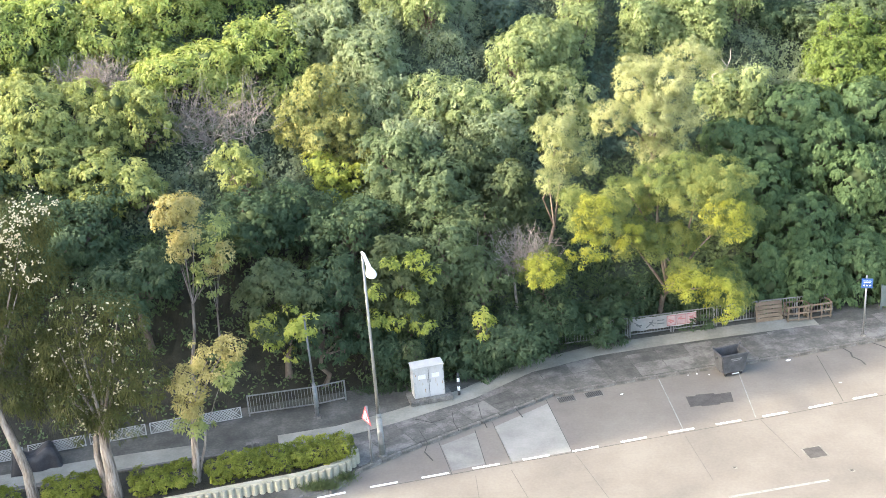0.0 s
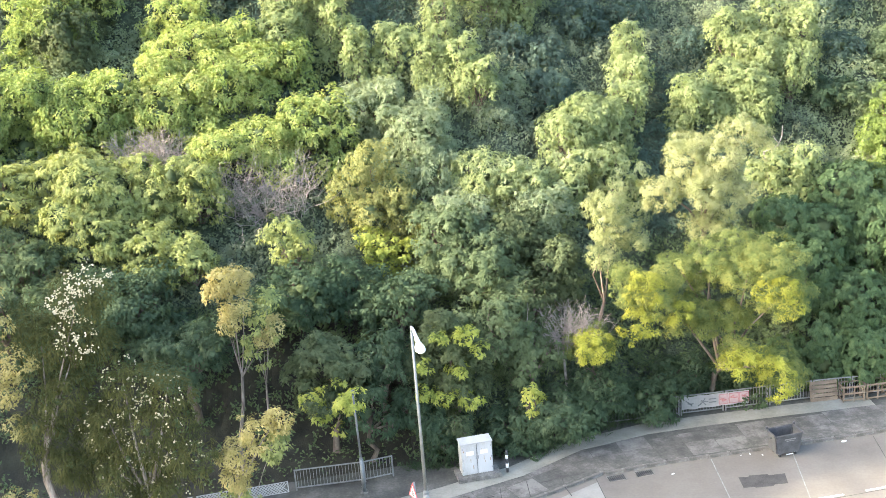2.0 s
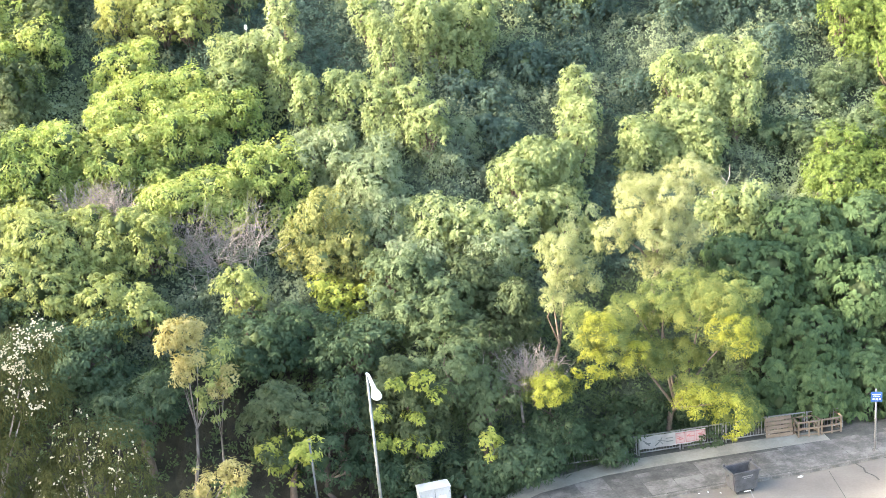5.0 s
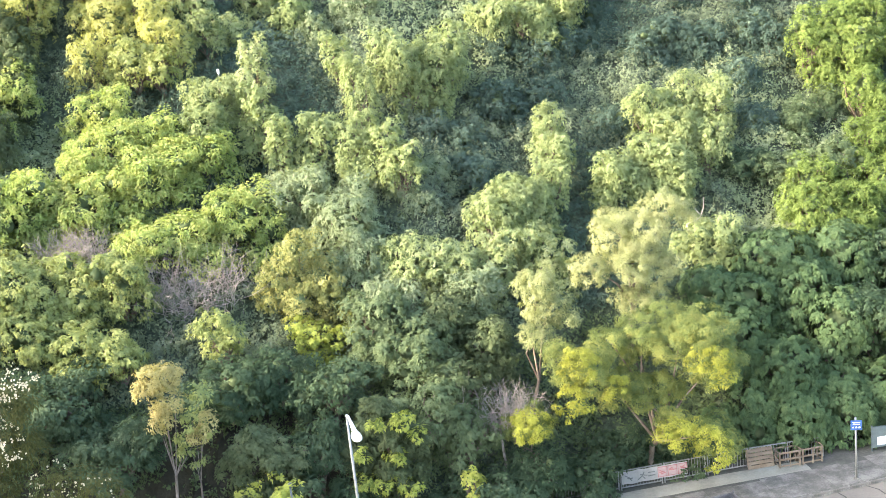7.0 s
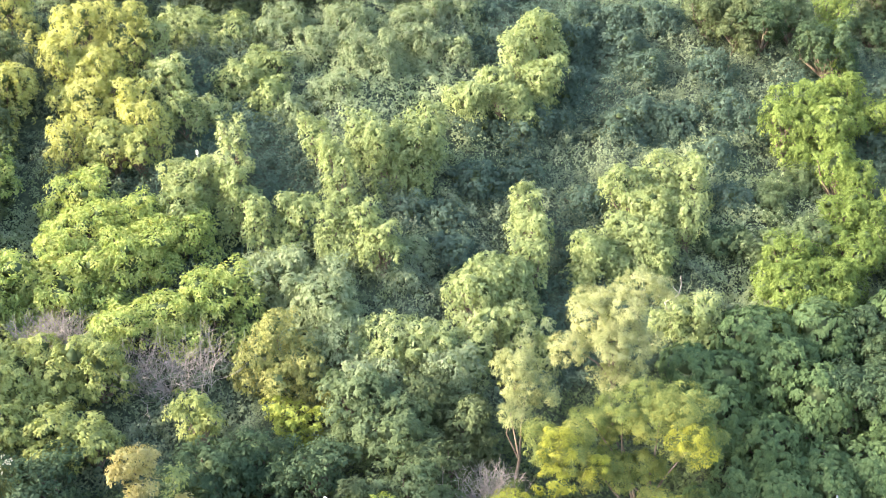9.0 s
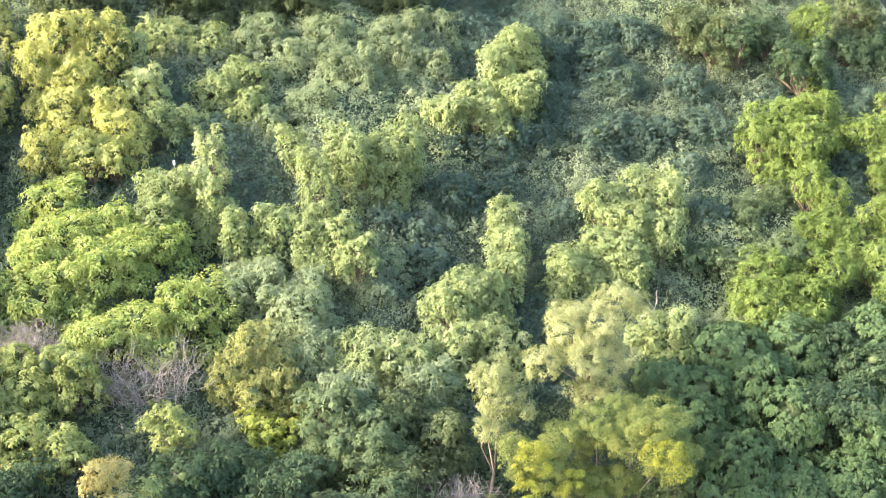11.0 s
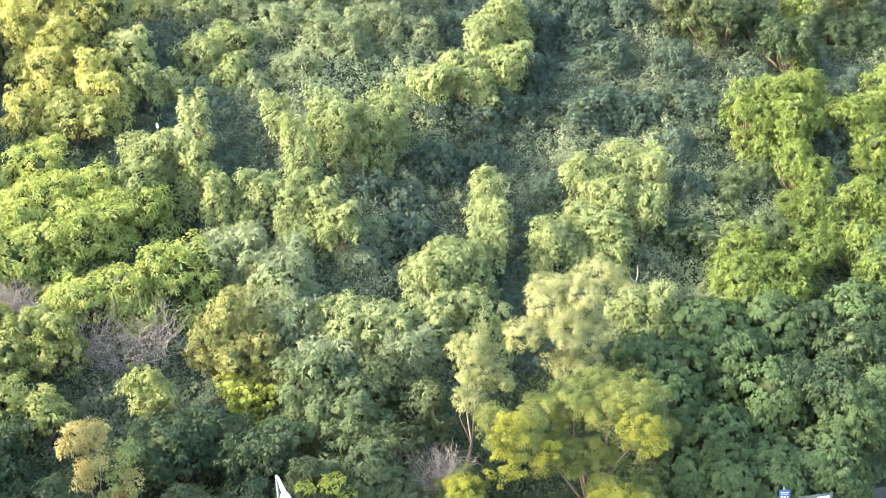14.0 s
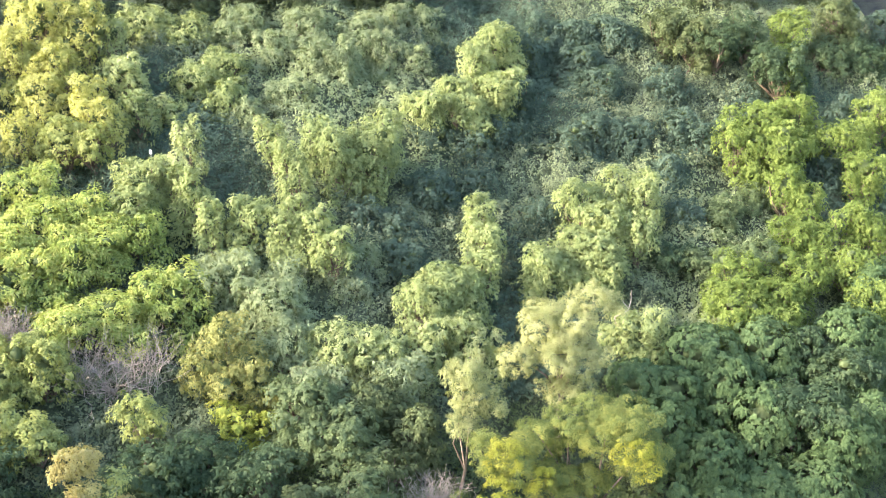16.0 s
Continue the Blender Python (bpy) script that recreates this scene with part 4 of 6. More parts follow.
def crown_mesh(kind, lobes, seed, density=1.0, core=0.68):
    """Lobes (x, y, z, rx, rz) clad with sprays of leaves that stand out or hang unevenly, over an inner mass mostly
    coloured dark for shaded gaps.
    """
    rng = np.random.default_rng(seed)
    length, width, per, count, tuft, droop, hang = HABIT[kind]
    fine = "acacia" in kind or kind == "hedge"
    mat_like = kind == "vine"
    far = kind in ("light", "greygreen", "vinedark", "sunny", "yellow", "pale", "ochre")
    gather = 2 if kind == "hedge" or far else 5 if fine else 3
    iv, itri = ico(2 if "acacia" in kind else 1)
    P, Nn, cv, cf, o = [], [], [], [], 0
    for j, (x, y, z, rx, rz) in enumerate(lobes):
        c, r = np.array([x, y, z]), np.array([rx, rx, rz])
        area = 4 * math.pi * ((rx * rx + 2 * rx * rz) / 3)
        n = int(area * per * density * (1.45 if fine else 1.1) / gather)
        d = unit(rng.normal(0, 1, (n, 3)))
        keep = rng.uniform(0, 1, n) < np.clip(0.42 + 0.5 * d[:, 2] - 0.42 * d[:, 1], 0.06, 1)
        d = d[keep]
        sw = 1 + (0.12 if mat_like else 0.22) * wobble(d, seed * 31 + j)
        rad = rng.uniform(*((0.9, 1.05) if mat_like or fine else (0.74, 1.16)), len(d)) * sw
        p = c + d * r * rad[:, None]
        if hang:
            low = (d[:, 2] < 0.45) & (rng.uniform(0, 1, len(d)) < 0.5)
            p[:, 2] -= low * rng.uniform(0, 1, len(d)) * hang * rz * 1.3
        inside = np.zeros(len(p), bool)
        for k, (x2, y2, z2, rx2, rz2) in enumerate(lobes):
            if k != j:
                inside |= (((p - np.array([x2, y2, z2])) / np.array([rx2, rx2, rz2])) ** 2).sum(1) < 0.55
        inside |= p[:, 2] < ground(p[:, 0], p[:, 1]) + 0.1
        p, d = p[~inside], d[~inside]
        P.append(p)
        Nn.append(d)
        if rx < (0.95 if "acacia" in kind else 0.5) and j:
            continue
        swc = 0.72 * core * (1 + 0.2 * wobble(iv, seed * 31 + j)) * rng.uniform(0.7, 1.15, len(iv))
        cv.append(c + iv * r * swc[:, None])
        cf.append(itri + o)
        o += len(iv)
    P, Nn = np.concatenate(P), np.concatenate(Nn)
    n = len(P)
    out = unit(Nn + rng.normal(0, 0.16 if mat_like else 0.3, Nn.shape) + np.array([0, 0, 0.1 if mat_like else 0.35]))
    size = tuft * (1.25 if mat_like or far else 1.8) * rng.uniform(0.6, 1.5, (n, 1))
    m = gather * count
    P, out, size = np.repeat(P, m, 0), np.repeat(out, m, 0), np.repeat(size, m, 0)
    u = unit(rng.normal(0, 1, P.shape) + out * 0.9)
    P = P + u * size * np.sqrt(rng.uniform(0.2, 1, (len(P), 1))) * np.array([1, 1, 0.8])
    if hang:
        P[:, 2] -= np.maximum(0, rng.normal(0, 0.28 * hang, len(P))) * (u[:, 2] < 0.3)
    Nn = u * 0.25 + out + np.array([0, 0, 0.2]) if mat_like else u * 0.5 + out * 0.6 + np.array([0, 0, 0.45])
    v, q = leaf_quads(P, Nn, rng, length, width, droop, length < 0.18, 0.25, u)
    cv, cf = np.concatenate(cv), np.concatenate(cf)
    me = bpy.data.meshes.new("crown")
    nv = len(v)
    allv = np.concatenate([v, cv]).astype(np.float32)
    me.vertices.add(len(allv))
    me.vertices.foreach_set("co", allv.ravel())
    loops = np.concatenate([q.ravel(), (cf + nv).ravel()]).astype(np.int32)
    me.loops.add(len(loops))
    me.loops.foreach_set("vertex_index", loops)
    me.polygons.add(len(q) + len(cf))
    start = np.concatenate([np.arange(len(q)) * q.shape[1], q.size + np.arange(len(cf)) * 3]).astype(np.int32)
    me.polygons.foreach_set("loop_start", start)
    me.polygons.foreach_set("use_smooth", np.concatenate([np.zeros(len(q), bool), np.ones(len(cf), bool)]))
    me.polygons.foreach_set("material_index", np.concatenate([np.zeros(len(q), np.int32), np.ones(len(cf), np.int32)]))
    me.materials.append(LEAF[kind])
    # Core takes the dark leaf colour to stand in for inner shade.
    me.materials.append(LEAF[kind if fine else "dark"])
    me.update(calc_edges=True)
    return me


def limbs(base, lobes, radius, rng, bend=0.25, limb=0.65, via=()):
    """A trunk from its foot to the crown, with a limb to each lobe. via: places that a crooked trunk passes."""
    base = Vector(base)
    mid = Vector((sum(l[0] for l in lobes), sum(l[1] for l in lobes), sum(l[2] for l in lobes))) / len(lobes)
    low = min(l[2] - 0.3 * l[4] for l in lobes)
    fork = base.lerp(mid, 0.6)
    fork.z = max(base.z + 0.35 * (low - base.z), min(fork.z, low))
    k = [base, base.lerp(fork, 0.35) + Vector((rng.normal(0, bend), rng.normal(0, bend), 0)), base.lerp(fork, 0.7) + Vector((rng.normal(0, bend), rng.normal(0, bend), 0)), fork]
    if via:
        fork = Vector(via[-1])
        k = [base] + [Vector(v) for v in via]
    n = len(k) - 1
    out = [tube(k, [radius * (1.3 if i == 0 else 1.05 - 0.35 * i / n) for i in range(n + 1)], 9)]
    for l in lobes:
        tip = Vector((l[0], l[1], l[2] + 0.2 * l[4]))
        m = fork.lerp(tip, 0.5) + Vector((rng.normal(0, bend), rng.normal(0, bend), 0.1))
        out.append(tube([fork - Vector((0, 0, 0.05)), m, tip], [radius * limb, radius * limb * 0.6, radius * limb * 0.2], 6))
    return out


WORDS = {
    "olive": "broad tree with dull olive-green leaves",
    "dark": "dense dark green broad-leaved tree",
    "shade": "shrub with shade put into its deep green leaf colour",
    "mid": "green broad-leaved tree",
    "light": "light green creeper-covered tree",
    "bright": "bright green tree with long drooping leaves",
    "vine": "shrub smothered in a mat of green creeper",
    "vinedark": "tree draped in creeper coloured dull green for shade and haze",
    "lime": "tree with yellow-green leaf tips",
    "pale": "pale yellowish green shrub",
    "greygreen": "bushy tree with haze put into its grey-green leaf colour",
    "gold": "bush with golden yellow leaves",
    "yellow": "yellow-green bushy tree with sunlight put into its colour",
    "sunny": "tall tree hung with creeper coloured yellow-green for sunlight",
}


def tree(kind, x, y, z, rx, rz, seed):
    """One tree or bush of the hillside, its crown's middle at (x, y, z)."""
    if kind == "twigs":
        return bare_bush(x, y, z, rx, rz, seed)
    rng = np.random.default_rng(seed + 500)
    n = int(7 + 3.2 * rx)
    lobes = [(x, y, z, rx * 0.62, rz * 0.62)]
    if kind == "vine":
        lobes = [(x, y, z, rx * 0.84, rz * 0.9), (x - 0.35 * rx, y - 0.3 * rx, z - 0.7 * rz, rx * 0.5, rz * 0.7), (x + 0.4 * rx, y - 0.25 * rx, z - 0.65 * rz, rx * 0.46, rz * 0.7)]
        n = 1
    for i in range(n):
        a = 2.4 * i + rng.uniform(-0.5, 0.5)
        e = rng.uniform(-0.9, 1.0)
        q = rng.uniform(0.5, 0.8)
        s = rng.uniform(0.2, 0.38)
        lobes.append((x + math.cos(a) * math.cos(e) * rx * q, y + math.sin(a) * math.cos(e) * rx * q * 0.8, z + math.sin(e) * rz * q, rx * s, rz * s))
    if kind in ("light", "sunny", "vinedark", "mid", "greygreen", "pale", "bright", "gold", "yellow"):
        for i in range(3):
            u = rng.uniform(-0.7, 0.7) * rx
            for k in range(int(rng.integers(2, 4))):
                s = rng.uniform(0.26, 0.36)
                lobes.append((x + u + rng.uniform(-0.12, 0.12) * rx, y - (0.1 + 0.12 * k) * rx, z - (0.55 + 0.36 * k) * rz, rx * s, rz * s * 1.2))
    foot = y + 0.4 + 0.35 * rx
    g = float(ground(x, foot))
    t = thing("tree", WORDS[kind] + " on the wooded slope", "tree", at=(x, foot, g - 0.1))
    inv = t.matrix_basis.inverted()
    tr = new("trunk", join_tubes("trunk", limbs((x, foot, g - 0.1), [(a, b + 0.25 * rx, c, p, q) for a, b, c, p, q in lobes], 0.05 + 0.045 * rx, rng), BARK))
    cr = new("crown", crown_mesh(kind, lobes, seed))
    for ob in (tr, cr):
        ob.parent = t
        ob.matrix_parent_inverse = inv
    return t


def bare_bush(x, y, z, rx, rz, seed):
    """A leafless bush: many crooked thin shoots that rise and tangle."""
    rng = np.random.default_rng(seed)
    g = float(ground(x, y))
    tubes = [tube([(x, y, g - 0.1), (x + 0.1, y, (g + z - rz) / 2), (x, y, z - rz * 0.9)], [0.09, 0.07, 0.05])]
    for i in range(150):
        p = Vector((x + rng.uniform(-0.95, 0.95) * rx, y + rng.uniform(-0.5, 0.4) * rx, z - rz * rng.uniform(0.5, 1.1)))
        if i % 4 == 0:
            tubes.append(tube([(x, y, z - rz * 0.95), p], [0.04, 0.018], 4))
        d = Vector((rng.normal(0, 0.45), rng.normal(-0.1, 0.4), 1)).normalized()
        pts, rad = [p], [0.013]
        for k in range(5):
            d = (d + Vector(rng.normal(0, 0.33, 3))).normalized()
            p = p + d * rz * rng.uniform(0.26, 0.42)
            pts.append(p)
            rad.append(0.012 - 0.0018 * k)
        tubes.append(tube(pts, rad, 4))
        for k in (1, 2, 3, 4):
            e = (Vector(rng.normal(0, 1, 3)) + Vector((0, 0, 0.4))).normalized() * rz * rng.uniform(0.25, 0.5)
            tubes.append(tube([pts[k], pts[k] + e * 0.6 + Vector(rng.normal(0, 0.05, 3)), pts[k] + e], [0.008, 0.007, 0.004], 3))
    ob = new("dead_bush", join_tubes("dead_bush", tubes, TWIG))
    return tagged(ob, "leafless dead bush of grey tangled twigs", "bush")


def broken(lobes, rng):
    """Each lobe broken into a few smaller, uneven ones."""
    out = []
    for x, y, z, rx, rz in lobes:
        out.append((x, y, z, rx * 0.62, rz * 0.62))
        for i in range(int(6 + 2 * rx)):
            a, e, q, s = 2.4 * i + rng.uniform(-0.5, 0.5), rng.uniform(-0.8, 1.0), rng.uniform(0.5, 0.85), rng.uniform(0.24, 0.45)
            out.append((x + math.cos(a) * math.cos(e) * rx * q, y + math.sin(a) * math.cos(e) * rx * q, z + math.sin(e) * rz * q, rx * s, rz * s))
    return out


def lobed_tree(name, label, kind, base, lobes, seed, radius=0.12, bark=None, density=1.0, blossoms=0, core=0.78, via=(), sprigs=(), sprig="lime", bloom=()):
    rng = np.random.default_rng(seed)
    t = thing(name, label, "tree", at=base)
    inv = t.matrix_basis.inverted()
    tr = new("trunk", join_tubes("trunk", limbs(base, lobes, radius, rng, 0.12 if bark else 0.25, 0.32 if bark else 0.5, via), bark or BARK))
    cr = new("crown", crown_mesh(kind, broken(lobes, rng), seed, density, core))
    made = [tr, cr]
    # Lime and acacia_gold sprigs put sunlit patches into the leaf colour.
    if sprigs:
        made.append(tagged(new("young_leaves", crown_mesh(sprig, sprigs, seed + 1, 1.0, 0.5)), "yellow-green sprigs with sun patches put into their colour" if sprig == "lime" else "golden yellow leaves"))
    if blossoms:
        at = list(bloom) or lobes
        each = max(1, blossoms // len(at))
        p = np.concatenate([np.array([x, y, z]) + unit(rng.normal(0, 1, (each, 3)) - np.array([0, 0.5, 0])) * np.array([rx, rx, rz]) * rng.uniform(0.7, 1.05, (each, 1)) for x, y, z, rx, rz in at])
        p = np.repeat(p, 3, 0) + rng.normal(0, 0.05, (len(p) * 3, 3))
        v, q = leaf_quads(p, np.tile([0.0, -0.6, 0.6], (len(p), 1)), rng, 0.085, 0.085, 0.0)
        made.append(tagged(new("blossoms", mesh_from("blossoms", v, q, [FLOWER])), "small white blossoms"))
    for ob in made:
        ob.parent = t
        ob.matrix_parent_inverse = inv
    return t

tree("olive", -17.9, 55.8, 11.1, 3.5, 2.8, 1)
tree("olive", -13.7, 55.6, 10.8, 1.9, 2.3, 2)
tree("olive", -18.3, 53.4, 9.7, 2.5, 2.2, 3)
tree("olive", -9.1, 53.5, 8.7, 1.2, 1.5, 4)
tree("olive", -15.7, 52.9, 9.1, 1.8, 1.5, 5)
tree("olive", -13.7, 52.5, 8.6, 1.7, 1.4, 6)
tree("twigs", -10.6, 56.5, 10.8, 2.2, 1.7, 7)
tree("twigs", -16.1, 57.6, 12.8, 1.6, 1.0, 8)
tree("twigs", 3.1, 50.8, 4.9, 1.2, 1.2, 9)
tree("dark", -1.9, 54.2, 8.2, 2.1, 1.8, 13)
tree("dark", -0.4, 53.0, 7.1, 2.7, 2.1, 14)
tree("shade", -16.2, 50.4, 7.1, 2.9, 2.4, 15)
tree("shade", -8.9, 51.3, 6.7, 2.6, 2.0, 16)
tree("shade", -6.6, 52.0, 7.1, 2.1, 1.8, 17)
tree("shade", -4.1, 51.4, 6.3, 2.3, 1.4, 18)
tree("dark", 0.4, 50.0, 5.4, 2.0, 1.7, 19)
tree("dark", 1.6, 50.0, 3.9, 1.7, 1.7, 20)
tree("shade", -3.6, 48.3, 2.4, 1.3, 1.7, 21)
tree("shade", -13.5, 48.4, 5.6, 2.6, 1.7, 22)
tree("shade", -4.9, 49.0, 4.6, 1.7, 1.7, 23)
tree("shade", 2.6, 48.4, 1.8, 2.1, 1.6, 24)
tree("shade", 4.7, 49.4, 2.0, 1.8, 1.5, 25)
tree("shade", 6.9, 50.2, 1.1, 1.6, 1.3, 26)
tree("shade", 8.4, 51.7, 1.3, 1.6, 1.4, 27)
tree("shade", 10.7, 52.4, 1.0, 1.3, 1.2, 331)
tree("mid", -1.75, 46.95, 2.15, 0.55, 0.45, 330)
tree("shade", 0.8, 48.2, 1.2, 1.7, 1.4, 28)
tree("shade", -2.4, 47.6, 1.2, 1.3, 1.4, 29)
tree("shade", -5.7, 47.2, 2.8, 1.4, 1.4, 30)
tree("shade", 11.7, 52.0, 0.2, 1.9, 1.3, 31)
tree("mid", 3.0, 53.7, 6.8, 1.8, 1.5, 32)
tree("mid", 1.8, 51.3, 5.9, 1.3, 1.5, 33)
tree("mid", 1.3, 54.7, 8.0, 1.8, 1.5, 34)
tree("lime", 1.5, 47.9, 2.7, 0.6, 0.8, 35)
tree("light", 15.4, 60.1, 9.1, 2.0, 1.2, 45)
tree("sunny", 21.8, 62.9, 10.4, 2.2, 2.2, 46)
tree("sunny", 22.8, 60.6, 8.7, 1.6, 1.6, 47)
tree("pale", -0.1, 57.5, 10.4, 2.2, 1.6, 48)
tree("pale", 1.8, 57.2, 9.8, 1.7, 1.4, 49)
tree("pale", 4.3, 58.1, 9.6, 1.6, 1.6, 50)
tree("pale", 6.6, 58.7, 9.3, 1.6, 1.9, 51)
tree("light", 5.6, 61.7, 11.6, 2.5, 2.3, 52)
tree("light", 11.7, 63.5, 11.9, 1.9, 1.6, 53)
tree("light", 14.1, 63.5, 11.7, 1.9, 2.1, 54)
tree("bright", -19.2, 59.7, 14.4, 3.2, 2.2, 55)
tree("bright", -15.7, 60.1, 14.3, 2.7, 2.0, 56)
tree("bright", -12.5, 61.4, 14.7, 2.8, 2.0, 57)
tree("bright", -11.8, 58.8, 12.5, 3.1, 1.3, 58)
tree("bright", -8.1, 59.7, 12.9, 2.1, 1.9, 59)
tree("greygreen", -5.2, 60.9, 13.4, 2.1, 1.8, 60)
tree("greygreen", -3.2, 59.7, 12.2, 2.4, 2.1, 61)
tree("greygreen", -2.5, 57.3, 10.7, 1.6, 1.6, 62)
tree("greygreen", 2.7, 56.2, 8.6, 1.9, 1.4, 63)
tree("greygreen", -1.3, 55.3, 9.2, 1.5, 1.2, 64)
tree("light", 2.5, 68.2, 18.6, 1.8, 2.1, 65)
tree("light", 0.9, 67.3, 18.6, 1.4, 1.9, 66)
tree("light", -0.3, 68.1, 19.5, 1.3, 1.3, 67)
tree("light", 3.9, 69.9, 19.5, 1.0, 1.4, 68)
tree("light", -1.7, 65.5, 17.7, 1.1, 2.6, 69)
tree("light", -2.8, 68.0, 19.7, 1.1, 1.3, 70)
tree("pale", -7.3, 67.4, 19.8, 1.0, 1.6, 71)
tree("light", -7.1, 64.4, 17.4, 1.2, 1.8, 72)
tree("light", -6.1, 62.8, 16.1, 1.0, 1.3, 73)
tree("light", -4.1, 63.4, 16.1, 1.6, 1.3, 74)
tree("light", -2.4, 62.6, 15.5, 1.2, 1.5, 75)
tree("pale", -9.7, 65.4, 18.4, 1.9, 1.2, 76)
tree("pale", -8.2, 65.6, 18.5, 1.2, 1.2, 77)
tree("light", -10.1, 63.6, 17.2, 1.5, 1.1, 78)
tree("light", -0.7, 62.5, 15.4, 1.3, 1.2, 79)
tree("light", 0.1, 61.6, 14.6, 1.2, 0.9, 80)
tree("light", 6.2, 72.5, 20.6, 1.7, 0.9, 81)
tree("light", 8.2, 73.8, 21.2, 1.4, 0.9, 82)
tree("pale", -10.5, 78.3, 26.4, 2.0, 1.6, 83)
tree("pale", -7.8, 77.9, 25.5, 2.1, 1.8, 84)
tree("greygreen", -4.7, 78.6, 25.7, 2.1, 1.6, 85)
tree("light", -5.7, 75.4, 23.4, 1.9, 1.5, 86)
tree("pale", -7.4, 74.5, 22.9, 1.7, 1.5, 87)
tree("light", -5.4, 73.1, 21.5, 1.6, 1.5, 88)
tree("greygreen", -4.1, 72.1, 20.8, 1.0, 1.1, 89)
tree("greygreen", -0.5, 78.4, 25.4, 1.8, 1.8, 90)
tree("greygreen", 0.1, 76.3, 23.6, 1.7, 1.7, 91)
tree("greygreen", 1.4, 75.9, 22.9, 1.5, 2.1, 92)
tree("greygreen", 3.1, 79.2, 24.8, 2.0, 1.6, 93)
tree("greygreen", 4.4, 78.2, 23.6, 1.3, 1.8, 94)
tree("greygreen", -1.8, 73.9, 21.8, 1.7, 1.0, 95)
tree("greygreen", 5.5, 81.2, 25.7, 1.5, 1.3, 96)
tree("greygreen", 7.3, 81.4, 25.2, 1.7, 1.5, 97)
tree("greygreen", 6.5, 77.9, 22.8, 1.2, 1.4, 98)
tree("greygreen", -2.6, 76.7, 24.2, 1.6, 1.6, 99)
tree("pale", -8.6, 71.9, 21.1, 1.3, 1.3, 100)
tree("pale", -10.1, 70.3, 21.7, 1.2, 1.2, 101)
tree("pale", -11.2, 72.8, 23.7, 1.7, 1.2, 102)
tree("pale", -11.8, 75.1, 25.8, 1.1, 1.4, 103)
tree("yellow", -16.2, 74.6, 26.5, 2.5, 2.1, 104)
tree("yellow", -13.6, 74.4, 26.0, 1.9, 2.5, 105)
tree("yellow", -17.1, 72.5, 25.3, 1.4, 1.4, 106)
tree("yellow", -12.8, 70.3, 22.8, 1.4, 1.3, 107)
tree("yellow", -12.1, 68.7, 21.4, 1.5, 1.3, 108)
tree("yellow", -14.6, 72.0, 24.5, 1.4, 1.4, 109)
tree("yellow", -15.8, 71.0, 23.0, 2.2, 1.4, 110)
tree("yellow", -16.3, 67.8, 20.8, 1.4, 1.6, 111)
tree("olive", -14.0, 67.8, 20.3, 1.9, 1.9, 112)
tree("olive", -12.5, 67.5, 19.9, 1.3, 1.6, 113)
tree("bright", -15.4, 64.9, 18.3, 1.9, 1.3, 114)
tree("bright", -14.9, 62.9, 16.5, 2.2, 1.5, 115)
tree("bright", -12.7, 63.6, 16.8, 1.8, 1.4, 116)
tree("bright", -11.5, 62.7, 15.9, 1.6, 1.5, 117)
tree("bright", -13.1, 61.9, 15.6, 1.5, 1.2, 118)
tree("bright", -15.8, 61.4, 15.7, 1.5, 1.5, 119)
tree("bright", -9.6, 62.9, 15.7, 1.8, 1.3, 120)
tree("light", 11.2, 77.8, 23.7, 1.8, 1.6, 121)
tree("light", 9.8, 75.9, 22.6, 1.3, 1.4, 122)
tree("light", 10.9, 74.1, 20.9, 1.9, 1.4, 123)
tree("light", 8.9, 72.5, 20.1, 1.4, 1.0, 124)
tree("vinedark", 13.6, 79.3, 22.6, 1.8, 2.2, 125)
tree("vinedark", 12.5, 75.8, 20.0, 1.4, 1.7, 126)
tree("vinedark", 10.7, 73.8, 18.5, 2.0, 1.3, 127)
tree("vinedark", 6.4, 72.8, 18.6, 1.6, 1.6, 128)
tree("vinedark", 8.7, 72.1, 17.5, 1.8, 2.0, 129)
tree("vinedark", 5.9, 69.3, 16.0, 1.9, 1.6, 130)
tree("vinedark", 3.6, 66.3, 14.4, 1.8, 1.5, 131)
tree("vinedark", 15.1, 81.1, 24.0, 1.7, 1.5, 132)
tree("vinedark", 17.1, 81.2, 23.8, 1.9, 1.5, 133)
tree("vinedark", 17.9, 77.1, 20.6, 1.8, 1.5, 134)
tree("vinedark", 19.8, 81.4, 23.6, 2.3, 1.6, 135)
tree("vinedark", 17.3, 79.0, 22.2, 1.6, 1.3, 136)
tree("vinedark", 17.0, 73.8, 18.0, 1.9, 1.5, 137)
tree("vinedark", 18.7, 73.4, 17.6, 1.7, 1.4, 138)
tree("vinedark", 15.1, 73.0, 17.6, 1.7, 1.3, 139)
tree("vinedark", 22.3, 77.1, 19.9, 1.8, 1.6, 140)
tree("vinedark", 21.7, 74.0, 17.7, 1.6, 1.6, 141)
tree("vinedark", 20.5, 71.2, 15.6, 1.7, 1.2, 142)
tree("vinedark", 20.3, 68.4, 13.3, 1.9, 1.5, 143)
tree("vinedark", 11.9, 68.2, 14.0, 1.6, 1.3, 144)
tree("vinedark", 23.5, 72.9, 16.6, 1.2, 2.1, 145)
tree("vinedark", 8.6, 69.8, 15.7, 1.4, 1.4, 146)
tree("vinedark", 4.0, 64.4, 12.8, 1.8, 1.3, 147)
tree("vinedark", 1.8, 66.0, 14.9, 1.3, 1.3, 148)
